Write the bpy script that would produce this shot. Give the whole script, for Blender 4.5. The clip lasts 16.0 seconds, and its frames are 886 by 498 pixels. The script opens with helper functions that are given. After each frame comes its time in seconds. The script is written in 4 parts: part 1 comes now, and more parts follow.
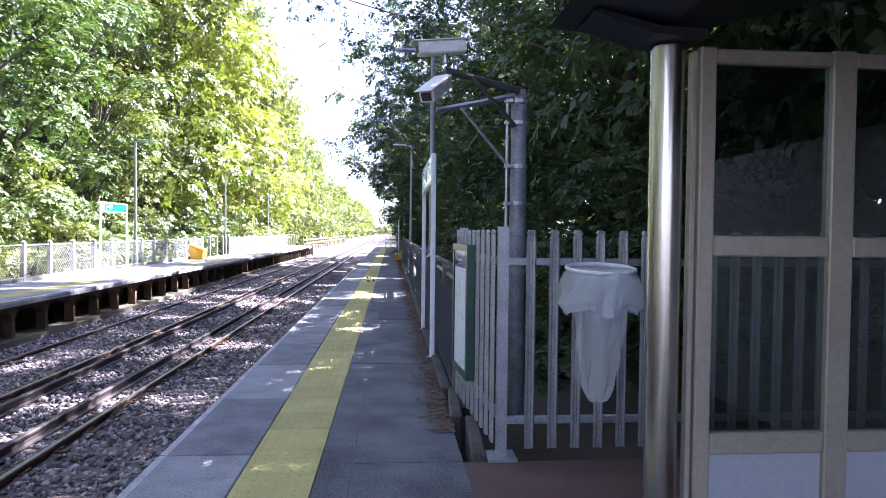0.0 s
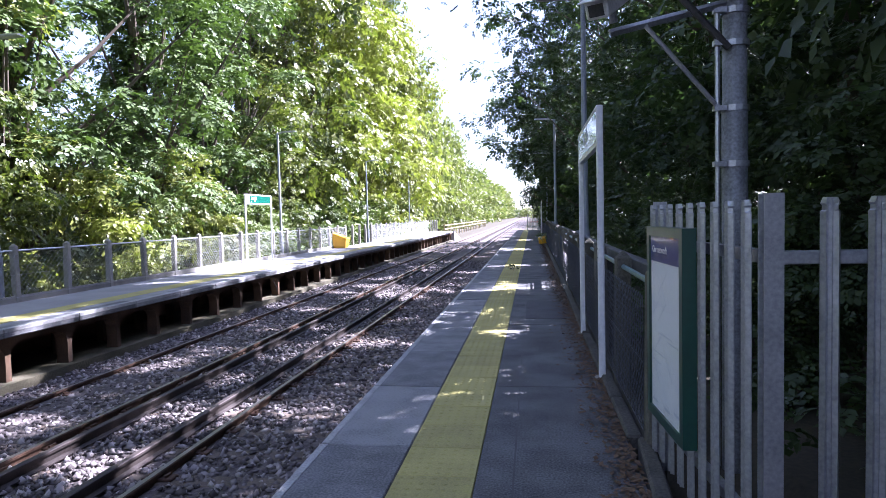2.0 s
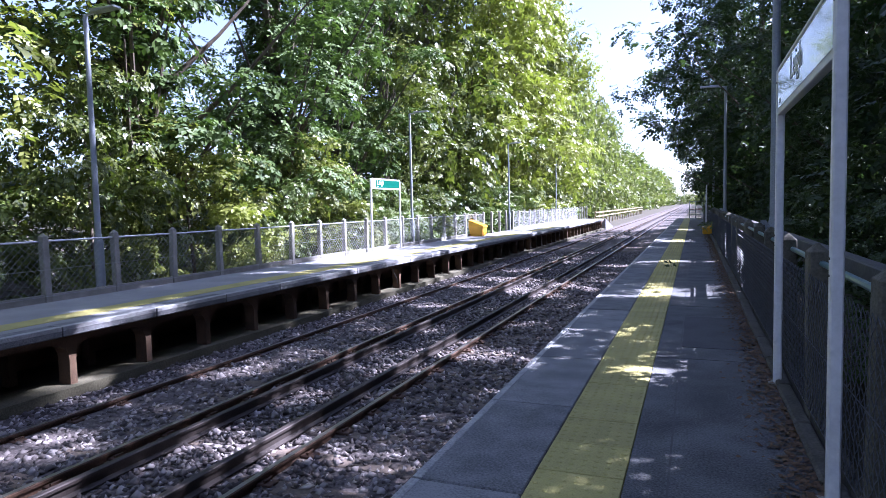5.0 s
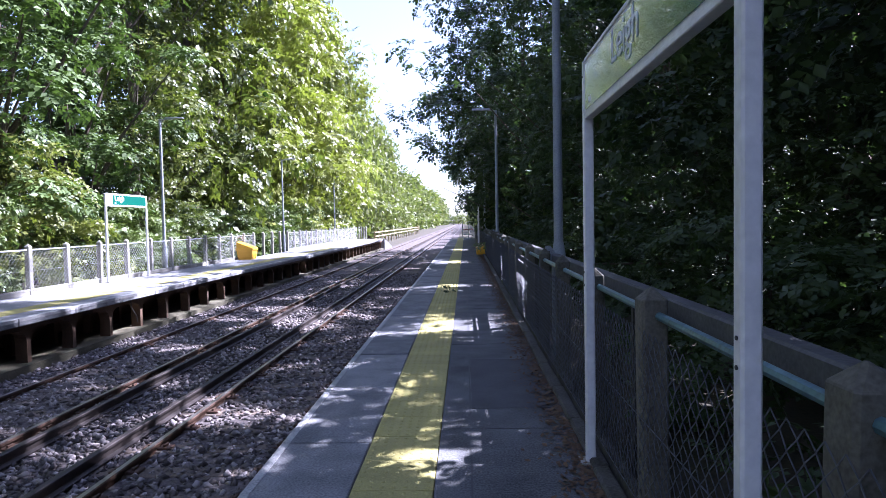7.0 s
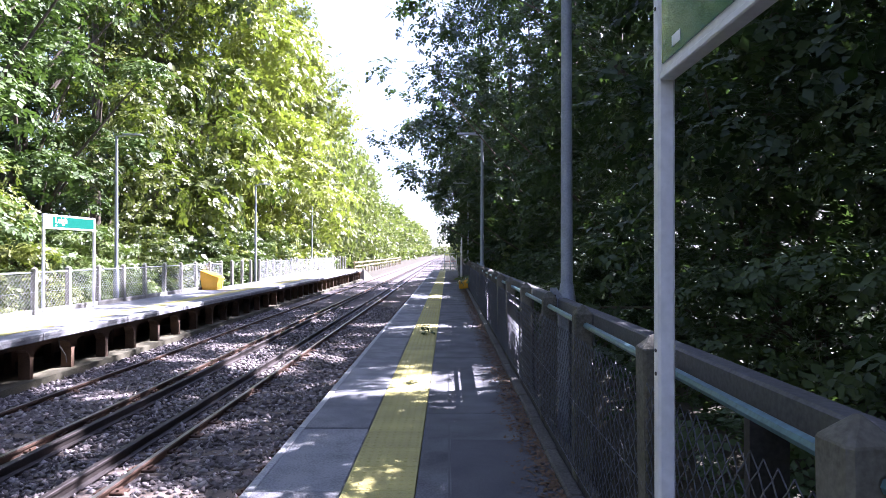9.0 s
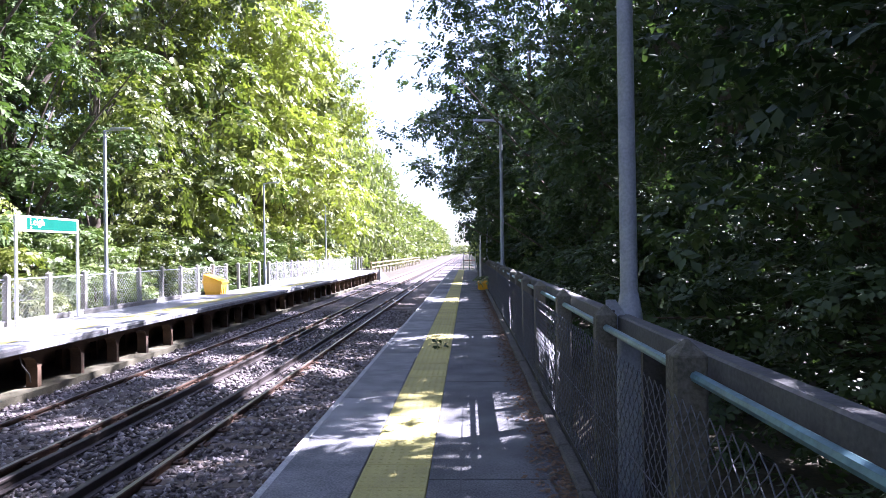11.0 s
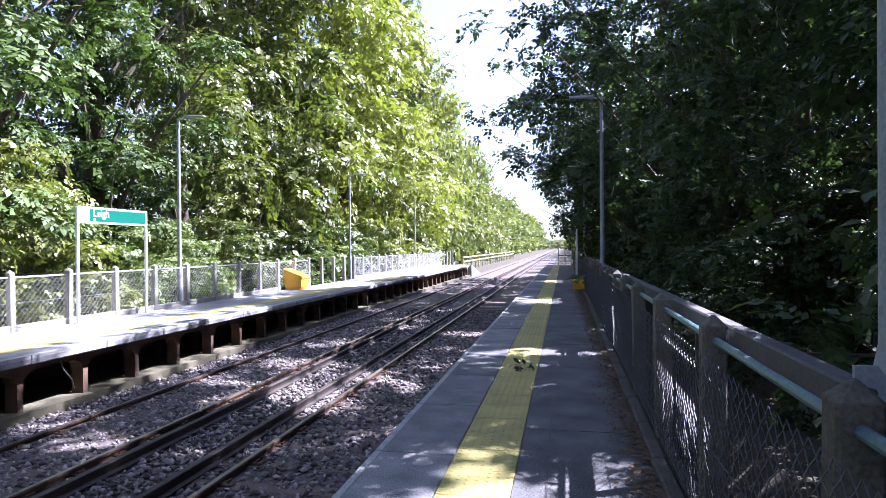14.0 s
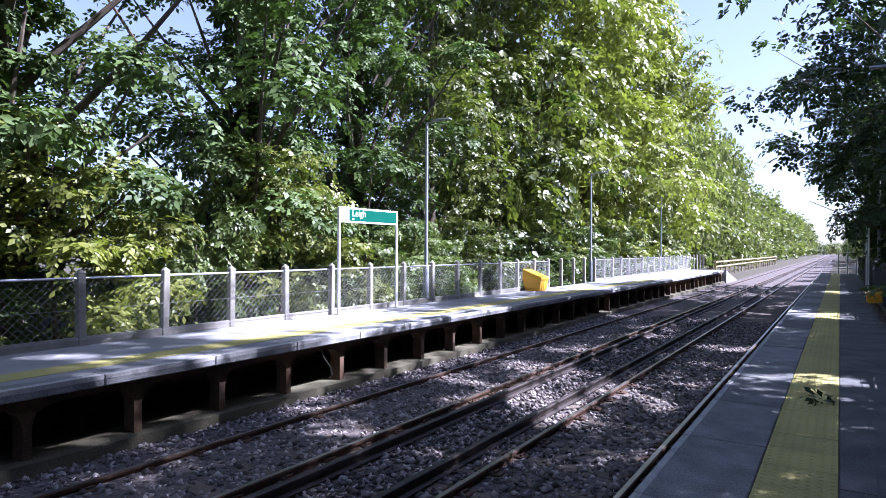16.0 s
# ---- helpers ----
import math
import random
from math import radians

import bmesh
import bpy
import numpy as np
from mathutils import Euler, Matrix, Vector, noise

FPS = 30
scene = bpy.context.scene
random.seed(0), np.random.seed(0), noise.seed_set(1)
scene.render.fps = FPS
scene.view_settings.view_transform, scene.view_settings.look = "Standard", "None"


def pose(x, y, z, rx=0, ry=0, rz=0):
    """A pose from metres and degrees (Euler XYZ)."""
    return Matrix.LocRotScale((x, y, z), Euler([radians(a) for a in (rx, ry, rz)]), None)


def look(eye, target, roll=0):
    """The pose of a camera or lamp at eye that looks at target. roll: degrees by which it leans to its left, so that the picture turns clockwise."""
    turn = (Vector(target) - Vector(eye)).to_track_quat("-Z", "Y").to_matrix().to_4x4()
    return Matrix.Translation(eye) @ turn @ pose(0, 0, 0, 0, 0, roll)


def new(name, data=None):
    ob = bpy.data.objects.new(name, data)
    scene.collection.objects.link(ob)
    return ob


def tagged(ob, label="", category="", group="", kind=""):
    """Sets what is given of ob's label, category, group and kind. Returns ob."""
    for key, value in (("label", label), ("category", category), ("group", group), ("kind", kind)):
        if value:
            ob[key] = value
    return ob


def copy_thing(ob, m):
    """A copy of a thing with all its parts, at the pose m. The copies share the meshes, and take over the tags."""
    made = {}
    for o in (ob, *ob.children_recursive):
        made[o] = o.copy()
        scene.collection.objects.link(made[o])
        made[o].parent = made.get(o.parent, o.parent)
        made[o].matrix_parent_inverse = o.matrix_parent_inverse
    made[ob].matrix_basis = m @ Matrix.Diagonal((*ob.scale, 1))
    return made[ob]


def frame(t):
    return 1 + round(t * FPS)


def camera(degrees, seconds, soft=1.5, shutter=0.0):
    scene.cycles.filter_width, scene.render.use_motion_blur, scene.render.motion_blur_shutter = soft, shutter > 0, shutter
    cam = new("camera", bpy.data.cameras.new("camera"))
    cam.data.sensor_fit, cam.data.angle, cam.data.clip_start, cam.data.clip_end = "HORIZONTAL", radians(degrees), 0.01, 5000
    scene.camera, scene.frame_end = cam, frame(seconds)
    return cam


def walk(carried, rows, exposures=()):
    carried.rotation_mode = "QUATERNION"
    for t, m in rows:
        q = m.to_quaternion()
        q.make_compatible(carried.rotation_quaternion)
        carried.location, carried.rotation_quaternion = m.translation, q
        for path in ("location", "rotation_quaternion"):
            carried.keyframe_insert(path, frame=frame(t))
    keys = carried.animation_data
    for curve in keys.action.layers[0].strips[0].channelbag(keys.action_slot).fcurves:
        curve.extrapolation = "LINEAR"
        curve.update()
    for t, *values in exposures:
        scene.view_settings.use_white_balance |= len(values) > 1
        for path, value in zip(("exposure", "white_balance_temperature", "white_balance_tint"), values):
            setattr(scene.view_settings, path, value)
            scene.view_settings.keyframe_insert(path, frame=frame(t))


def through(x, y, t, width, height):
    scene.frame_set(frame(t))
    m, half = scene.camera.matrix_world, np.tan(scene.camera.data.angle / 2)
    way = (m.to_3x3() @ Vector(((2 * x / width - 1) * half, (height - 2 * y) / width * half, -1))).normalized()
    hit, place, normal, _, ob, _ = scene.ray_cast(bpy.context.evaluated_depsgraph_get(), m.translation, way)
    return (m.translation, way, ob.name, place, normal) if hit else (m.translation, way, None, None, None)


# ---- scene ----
cam = camera(70.0, 16.0, soft=0.75)
PATH = [
    (0, (1.534, -2.526, 1.518), (1.697, -0.533, 1.465), 0.6),
    (0.5, (1.485, -2.081, 1.495), (1.451, -0.083, 1.425), 0.3),
    (1, (1.406, -1.641, 1.515), (1.277, 0.353, 1.426), -0.6),
    (1.5, (1.446, -1.194, 1.514), (1.245, 0.795, 1.437), -1.0),
    (2, (1.425, -0.754, 1.505), (1.145, 1.223, 1.402), -1.4),
    (2.5, (1.372, -0.333, 1.492), (0.947, 1.619, 1.392), -2.4),
    (3, (1.429, 0.106, 1.492), (0.816, 2.007, 1.397), -1.3),
    (3.2, (1.456, 0.253, 1.507), (0.76, 2.125, 1.39), -2.0),
    (5.3, (1.399, 1.914, 1.46), (0.66, 3.768, 1.326), -1.3),
    (5.5, (1.368, 2.068, 1.465), (0.842, 3.993, 1.332), -0.3),
    (6, (1.39, 2.524, 1.475), (1.08, 4.498, 1.376), 1.3),
    (6.5, (1.352, 2.924, 1.475), (1.171, 4.915, 1.397), 0.5),
    (7, (1.285, 3.37, 1.507), (1.212, 5.366, 1.42), -1.1),
    (7.5, (1.261, 3.831, 1.498), (1.178, 5.828, 1.414), 0.6),
    (8, (1.332, 4.32, 1.533), (1.217, 6.315, 1.442), 1.0),
    (8.5, (1.272, 4.726, 1.566), (1.207, 6.725, 1.548), -0.9),
    (9, (1.288, 5.069, 1.518), (1.272, 7.069, 1.529), 0.0),
    (9.2, (1.296, 5.216, 1.53), (1.281, 7.216, 1.534), -0.5),
    (11.3, (1.365, 7.091, 1.51), (1.286, 9.09, 1.521), -0.8),
    (11.5, (1.353, 7.24, 1.521), (1.339, 9.24, 1.55), -1.0),
    (12, (1.418, 7.708, 1.509), (1.417, 9.708, 1.531), -1.0),
    (12.5, (1.454, 8.077, 1.513), (1.373, 10.076, 1.526), -0.7),
    (13, (1.411, 8.411, 1.509), (1.312, 10.408, 1.558), -0.4),
    (13.5, (1.389, 8.623, 1.523), (1.167, 10.611, 1.518), -0.8),
    (14, (1.416, 8.839, 1.542), (1.041, 10.803, 1.535), -0.5),
    (14.5, (1.352, 9.033, 1.545), (0.787, 10.951, 1.539), -0.6),
    (15, (1.187, 9.255, 1.525), (0.435, 11.109, 1.536), -1.0),
    (15.5, (1.132, 9.326, 1.518), (0.222, 11.107, 1.509), -0.0),
    (16, (1.079, 9.474, 1.507), (0.016, 11.168, 1.507), 0.3),
]
# seconds, stops, kelvin, tint: the picture darkens as the camera turns to the sunlit side
LIGHT = [(0, 3.6, 5450, 33), (1.5, 3.15, 5300, 31), (3, 2.68, 5350, 32), (5.5, 2.5, 5050, 30), (7, 2.55, 5150, 32), (9, 3.05, 5400, 33), (12.5, 3.12, 5350, 33), (14.5, 2.5, 5250, 30), (16, 2.1, 5150, 29)]
walk(cam, [(t, look(*m)) for t, *m in PATH], LIGHT)

# ---- light ----
SUN = Vector((0.77, 0.42, 1.0)).normalized()
world = bpy.data.worlds.new("sky")
scene.world = world
world.use_nodes = True
wn = world.node_tree.nodes
sky = wn.new("ShaderNodeTexSky")
sky.sky_type = "NISHITA"
sky.sun_disc = False
sky.dust_density = 1.0
sky.sun_elevation = math.asin(SUN.z)
sky.sun_rotation = math.atan2(SUN.x, SUN.y)
wn["Background"].inputs[1].default_value = 0.055
pale = wn.new("ShaderNodeHueSaturation")
pale.inputs["Saturation"].default_value = 0.66
world.node_tree.links.new(sky.outputs[0], pale.inputs["Color"])
world.node_tree.links.new(pale.outputs[0], wn["Background"].inputs[0])
sun = new("sun", bpy.data.lights.new("sun", "SUN"))
sun.data.energy = 5.0
sun.data.angle = radians(0.53)
sun.data.color = (1.0, 0.94, 0.84)
sun.matrix_world = look(SUN * 60, (0, 0, 0))


# ---- materials ----
def mat(name, c1, c2=None, rough=0.7, metal=0.0, scale=8.0, fine=60.0, bump=0.2, fine_bump=0.4, spread=0.5, rand=0.0, coat=0.0, island=False):
    """A surface whose colour wanders between c1 and c2 at two scales, with fine relief."""
    m = bpy.data.materials.new(name)
    m.use_nodes = True
    nt = m.node_tree
    n, l = nt.nodes, nt.links
    p = n["Principled BSDF"]
    c2 = c2 or tuple(v * 0.7 for v in c1)
    tc = n.new("ShaderNodeTexCoord")
    geo = n.new("ShaderNodeNewGeometry")
    big = n.new("ShaderNodeTexNoise")
    big.inputs["Scale"].default_value = scale
    big.inputs["Detail"].default_value = 5
    small = n.new("ShaderNodeTexNoise")
    small.inputs["Scale"].default_value = fine
    small.inputs["Detail"].default_value = 3
    for t in (big, small):
        l.new(geo.outputs["Position"], t.inputs["Vector"])
    add = n.new("ShaderNodeMath")
    add.operation = "MULTIPLY_ADD"
    add.inputs[1].default_value = 0.55
    l.new(small.outputs[0], add.inputs[0])
    half = n.new("ShaderNodeMath")
    half.operation = "MULTIPLY"
    half.inputs[1].default_value = 0.45
    l.new(big.outputs[0], half.inputs[0])
    l.new(half.outputs[0], add.inputs[2])
    last = add
    if rand:
        oi = n.new("ShaderNodeObjectInfo")
        mr = n.new("ShaderNodeMath")
        mr.operation = "MULTIPLY_ADD"
        mr.inputs[1].default_value = rand
        l.new(geo.outputs["Random Per Island"] if island else oi.outputs["Random"], mr.inputs[0])
        l.new(add.outputs[0], mr.inputs[2])
        sub = n.new("ShaderNodeMath")
        sub.operation = "SUBTRACT"
        sub.inputs[1].default_value = rand / 2
        l.new(mr.outputs[0], sub.inputs[0])
        last = sub
    ramp = n.new("ShaderNodeValToRGB")
    ramp.color_ramp.elements[0].position = 0.5 - spread * 0.35
    ramp.color_ramp.elements[1].position = 0.5 + spread * 0.35
    ramp.color_ramp.elements[0].color = (*c2, 1)
    ramp.color_ramp.elements[1].color = (*c1, 1)
    l.new(last.outputs[0], ramp.inputs[0])
    l.new(ramp.outputs[0], p.inputs["Base Color"])
    p.inputs["Roughness"].default_value = rough
    p.inputs["Metallic"].default_value = metal
    p.inputs["Coat Weight"].default_value = coat
    bp = n.new("ShaderNodeBump")
    bp.inputs["Strength"].default_value = fine_bump
    bp.inputs["Distance"].default_value = 0.004
    l.new(small.outputs[0], bp.inputs["Height"])
    bq = n.new("ShaderNodeBump")
    bq.inputs["Strength"].default_value = bump
    bq.inputs["Distance"].default_value = 0.02
    l.new(big.outputs[0], bq.inputs["Height"])
    l.new(bp.outputs[0], bq.inputs["Normal"])
    l.new(bq.outputs[0], p.inputs["Normal"])
    return m


def leaf_mat(name, dark, light, glow=0.45, gloss=0.35, shine=0.3):
    """Thin leaves: each one its own green, light passing through."""
    m = bpy.data.materials.new(name)
    m.use_nodes = True
    n, l = m.node_tree.nodes, m.node_tree.links
    p = n["Principled BSDF"]
    geo = n.new("ShaderNodeNewGeometry")
    big = n.new("ShaderNodeTexNoise")
    big.inputs["Scale"].default_value = 0.5
    l.new(geo.outputs["Position"], big.inputs["Vector"])
    mix = n.new("ShaderNodeMath")
    mix.operation = "MULTIPLY_ADD"
    mix.inputs[1].default_value = 0.3
    l.new(geo.outputs["Random Per Island"], mix.inputs[0])
    hb = n.new("ShaderNodeMath")
    hb.operation = "MULTIPLY"
    hb.inputs[1].default_value = 0.75
    l.new(big.outputs[0], hb.inputs[0])
    l.new(hb.outputs[0], mix.inputs[2])
    oi = n.new("ShaderNodeObjectInfo")
    own = n.new("ShaderNodeMath")
    own.operation = "MULTIPLY_ADD"
    own.inputs[1].default_value = 0.45
    l.new(oi.outputs["Random"], own.inputs[0])
    l.new(mix.outputs[0], own.inputs[2])
    mix = own
    ramp = n.new("ShaderNodeValToRGB")
    ramp.color_ramp.elements[0].position = 0.25
    ramp.color_ramp.elements[1].position = 1.0
    ramp.color_ramp.elements[0].color = (*dark, 1)
    ramp.color_ramp.elements[1].color = (*light, 1)
    l.new(mix.outputs[0], ramp.inputs[0])
    l.new(ramp.outputs[0], p.inputs["Base Color"])
    p.inputs["Roughness"].default_value = gloss
    p.inputs["Specular IOR Level"].default_value = shine
    tr = n.new("ShaderNodeBsdfTranslucent")
    warm = n.new("ShaderNodeMix")
    warm.data_type, warm.blend_type = "RGBA", "MULTIPLY"
    warm.inputs[0].default_value = 1.0
    warm.inputs[7].default_value = (1.35, 1.6, 0.7, 1)
    l.new(ramp.outputs[0], warm.inputs[6])
    l.new(warm.outputs[2], tr.inputs[0])
    ms = n.new("ShaderNodeMixShader")
    ms.inputs[0].default_value = glow
    l.new(p.outputs[0], ms.inputs[1])
    l.new(tr.outputs[0], ms.inputs[2])
    l.new(ms.outputs[0], n["Material Output"].inputs[0])
    return m


def thin_glass(name, tint=(1, 1, 1), through=0.85, rough=0.02):
    m = bpy.data.materials.new(name)
    m.use_nodes = True
    n, l = m.node_tree.nodes, m.node_tree.links
    t = n.new("ShaderNodeBsdfTransparent")
    t.inputs[0].default_value = (*tint, 1)
    g = n.new("ShaderNodeBsdfGlossy")
    g.inputs["Roughness"].default_value = rough
    ms = n.new("ShaderNodeMixShader")
    ms.inputs[0].default_value = 1 - through
    l.new(t.outputs[0], ms.inputs[1])
    l.new(g.outputs[0], ms.inputs[2])
    l.new(ms.outputs[0], n["Material Output"].inputs[0])
    return m


ASPHALT = mat("asphalt", (0.148, 0.149, 0.153), (0.04, 0.041, 0.043), 0.9, 0, 2.2, 75, 0.2, 1.0, spread=0.34)
COPING = mat("coping concrete", (0.265, 0.265, 0.27), (0.095, 0.097, 0.102), 0.85, 0, 3.5, 70, 0.2, 0.9, spread=0.4, rand=0.2)
EDGE_PAINT = mat("worn white paint", (0.46, 0.46, 0.45), (0.2, 0.2, 0.2), 0.8, 0, 6, 70, 0.2, 0.5)
YELLOW = mat("yellow tactile", (0.46, 0.41, 0.13), (0.29, 0.26, 0.09), 0.8, 0, 3, 90, 0.1, 0.5, rand=0.15)
CONCRETE = mat("concrete", (0.36, 0.345, 0.31), (0.17, 0.165, 0.14), 0.9, 0, 5, 70, 0.5, 0.8, rand=0.15)
# moss and weathering, plus the near posts' shade put into the colour
MOSSY_SHADED = mat("mossy weathered concrete darkened for shade", (0.18, 0.168, 0.14), (0.05, 0.05, 0.036), 0.95, 0, 6, 60, 0.6, 0.9, spread=0.7, rand=0.2)
# brown stain, taken darker to hold the shade under the deck
PRECAST = mat("stained precast concrete darkened for shade", (0.135, 0.08, 0.046), (0.032, 0.02, 0.013), 0.9, 0, 3, 50, 0.4, 0.6, rand=0.2)
# moss tones, lowered in colour for the same under-deck shade
FOOTING = mat("mossy footing darkened for shade", (0.14, 0.125, 0.08), (0.035, 0.035, 0.02), 0.95, 0, 2, 40, 0.5, 0.6)
KERB = mat("dirty kerb", (0.1, 0.093, 0.08), (0.03, 0.028, 0.023), 0.95, 0, 4, 50, 0.5, 0.8, spread=0.4)
PAVING = mat("red brown paving", (0.13, 0.07, 0.055), (0.07, 0.04, 0.035), 0.85, 0, 2, 80, 0.2, 0.5)
GALV = mat("galvanised steel", (0.48, 0.49, 0.51), (0.27, 0.28, 0.3), 0.42, 0.75, 7, 60, 0.08, 0.1)
# near fence wire: its shade is put into this dark tone
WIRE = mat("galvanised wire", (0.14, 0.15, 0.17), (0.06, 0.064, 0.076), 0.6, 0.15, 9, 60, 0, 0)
STEEL_DARK = mat("dark steel", (0.09, 0.085, 0.08), (0.04, 0.04, 0.04), 0.55, 0.5, 8, 60, 0.1, 0.2)
WHITE = mat("white paint", (0.78, 0.78, 0.8), (0.6, 0.6, 0.62), 0.4, 0, 4, 30, 0.05, 0.1)
CAM_WHITE = mat("weathered white housing", (0.8, 0.79, 0.76), (0.55, 0.54, 0.5), 0.45, 0, 8, 40, 0.03, 0.1)
GREEN = mat("sign green enamel", (0.012, 0.12, 0.085), (0.01, 0.1, 0.07), 0.16, 0, 3, 20, 0.01, 0.01, coat=0.35)
FRAME_GREEN = mat("dark green frame", (0.01, 0.06, 0.04), (0.008, 0.04, 0.03), 0.35, 0, 5, 30, 0.03, 0.05)
BLUE_PIPE = mat("pale blue green pipe", (0.13, 0.25, 0.29), (0.07, 0.12, 0.14), 0.4, 0.3, 8, 40, 0.1, 0.15)
BEAM = mat("grey cable trough", (0.11, 0.11, 0.108), (0.05, 0.05, 0.05), 0.75, 0, 4, 50, 0.15, 0.3)
RUST = mat("rusty rail", (0.11, 0.058, 0.034), (0.035, 0.021, 0.015), 0.75, 0.3, 6, 60, 0.2, 0.4)
RAILTOP = mat("polished rail head", (0.36, 0.34, 0.32), (0.26, 0.23, 0.2), 0.42, 0.9, 5, 60, 0, 0.05)
CONDUCTOR = mat("conductor rail", (0.07, 0.055, 0.05), (0.035, 0.03, 0.028), 0.6, 0.4, 5, 50, 0.1, 0.2)
POT = mat("ceramic insulator", (0.55, 0.5, 0.42), (0.35, 0.3, 0.25), 0.3)
SLEEPER = mat("weathered sleeper", (0.17, 0.13, 0.1), (0.07, 0.055, 0.045), 0.9, 0, 4, 50, 0.5, 0.6, rand=0.2)
SOIL = mat("leafy soil", (0.07, 0.055, 0.033), (0.025, 0.025, 0.014), 0.95, 0, 1.2, 25, 0.8, 0.8)
BARK = mat("bark", (0.12, 0.095, 0.07), (0.045, 0.036, 0.026), 0.95, 0, 5, 30, 1.0, 0.8)
BIN_YELLOW = mat("yellow plastic", (0.8, 0.43, 0.02), (0.68, 0.35, 0.015), 0.4, 0, 3, 30, 0.03, 0.08)
BRONZE = mat("bronze anodised frame", (0.4, 0.355, 0.29), (0.3, 0.265, 0.215), 0.4, 0.35, 3, 40, 0.02, 0.05)
STAINLESS = mat("brushed stainless", (0.6, 0.57, 0.52), (0.48, 0.45, 0.41), 0.24, 1.0, 2, 60, 0.0, 0.03)
ROOFDARK = mat("navy canopy", (0.012, 0.015, 0.03), (0.02, 0.018, 0.018), 0.35, 0, 3, 20, 0.02, 0.1)
PANEL = mat("grey panel", (0.36, 0.37, 0.4), (0.3, 0.31, 0.34), 0.5, 0, 3, 40, 0.02, 0.05)
BRICK = mat("red brick", (0.42, 0.2, 0.14), (0.28, 0.13, 0.09), 0.9, 0, 1, 20, 0.2, 0.3)
ROOFTILE = mat("roof tile", (0.45, 0.25, 0.19), (0.3, 0.16, 0.12), 0.85, 0, 1, 12, 0.3, 0.3)
TIMBER = mat("sunlit timber", (0.42, 0.34, 0.2), (0.25, 0.19, 0.11), 0.85, 0, 3, 30, 0.3, 0.4)
POSTER = mat("poster paper", (0.84, 0.86, 0.9), (0.76, 0.79, 0.85), 0.5, 0, 2, 8, 0, 0)
POSTER_BLUE = mat("poster blue", (0.02, 0.035, 0.2), (0.015, 0.025, 0.15), 0.4, 0, 3, 20, 0, 0)
POSTER_LINE = mat("poster lines", (0.6, 0.64, 0.72), (0.52, 0.56, 0.66), 0.5)
RED = mat("red paint", (0.5, 0.03, 0.03), (0.35, 0.03, 0.03), 0.5)
DEADLEAF = mat("dead leaf", (0.15, 0.09, 0.045), (0.05, 0.03, 0.016), 0.85, 0, 6, 30, 0.2, 0.3)
LEAF_L = leaf_mat("broad leaf", (0.012, 0.032, 0.007), (0.205, 0.222, 0.043), 0.3, 0.42, 0.55)
LEAF_D = leaf_mat("ivy leaf", (0.006, 0.02, 0.006), (0.1, 0.15, 0.04), 0.18, 0.55)
LEAF_B = leaf_mat("hedge leaf", (0.009, 0.03, 0.008), (0.15, 0.192, 0.055), 0.22, 0.42, 0.5)
# the wood's shade is worked into these darkened leaf greens
LEAF_R = leaf_mat("leaf darkened for shade", (0.008, 0.021, 0.01), (0.062, 0.092, 0.036), 0.24, 0.5)
# distance haze is put into the colour: raised, paler greens
LEAF_F = leaf_mat("far leaf paled for haze", (0.04, 0.068, 0.026), (0.18, 0.195, 0.07), 0.3, 0.45)
GLASS = thin_glass("shelter glass", (0.5, 0.56, 0.56), 0.9)
COVER = thin_glass("poster cover", (1, 1, 1), 0.955)


def bag_mat():
    m = bpy.data.materials.new("clear plastic bag")
    m.use_nodes = True
    n, l = m.node_tree.nodes, m.node_tree.links
    p = n["Principled BSDF"]
    p.inputs["Base Color"].default_value = (0.9, 0.92, 0.94, 1)
    p.inputs["Roughness"].default_value = 0.25
    t = n.new("ShaderNodeBsdfTransparent")
    t.inputs[0].default_value = (0.95, 0.96, 0.97, 1)
    tr = n.new("ShaderNodeBsdfTranslucent")
    tr.inputs[0].default_value = (0.93, 0.94, 0.95, 1)
    nz = n.new("ShaderNodeTexNoise")
    nz.inputs["Scale"].default_value = 14
    bp = n.new("ShaderNodeBump")
    bp.inputs["Strength"].default_value = 0.8
    bp.inputs["Distance"].default_value = 0.02
    l.new(nz.outputs[0], bp.inputs["Height"])
    l.new(bp.outputs[0], p.inputs["Normal"])
    a = n.new("ShaderNodeMixShader")
    a.inputs[0].default_value = 0.5
    l.new(p.outputs[0], a.inputs[1])
    l.new(tr.outputs[0], a.inputs[2])
    b = n.new("ShaderNodeMixShader")
    b.inputs[0].default_value = 0.6
    l.new(a.outputs[0], b.inputs[1])
    l.new(t.outputs[0], b.inputs[2])
    l.new(b.outputs[0], n["Material Output"].inputs[0])
    return m


BAG = bag_mat()


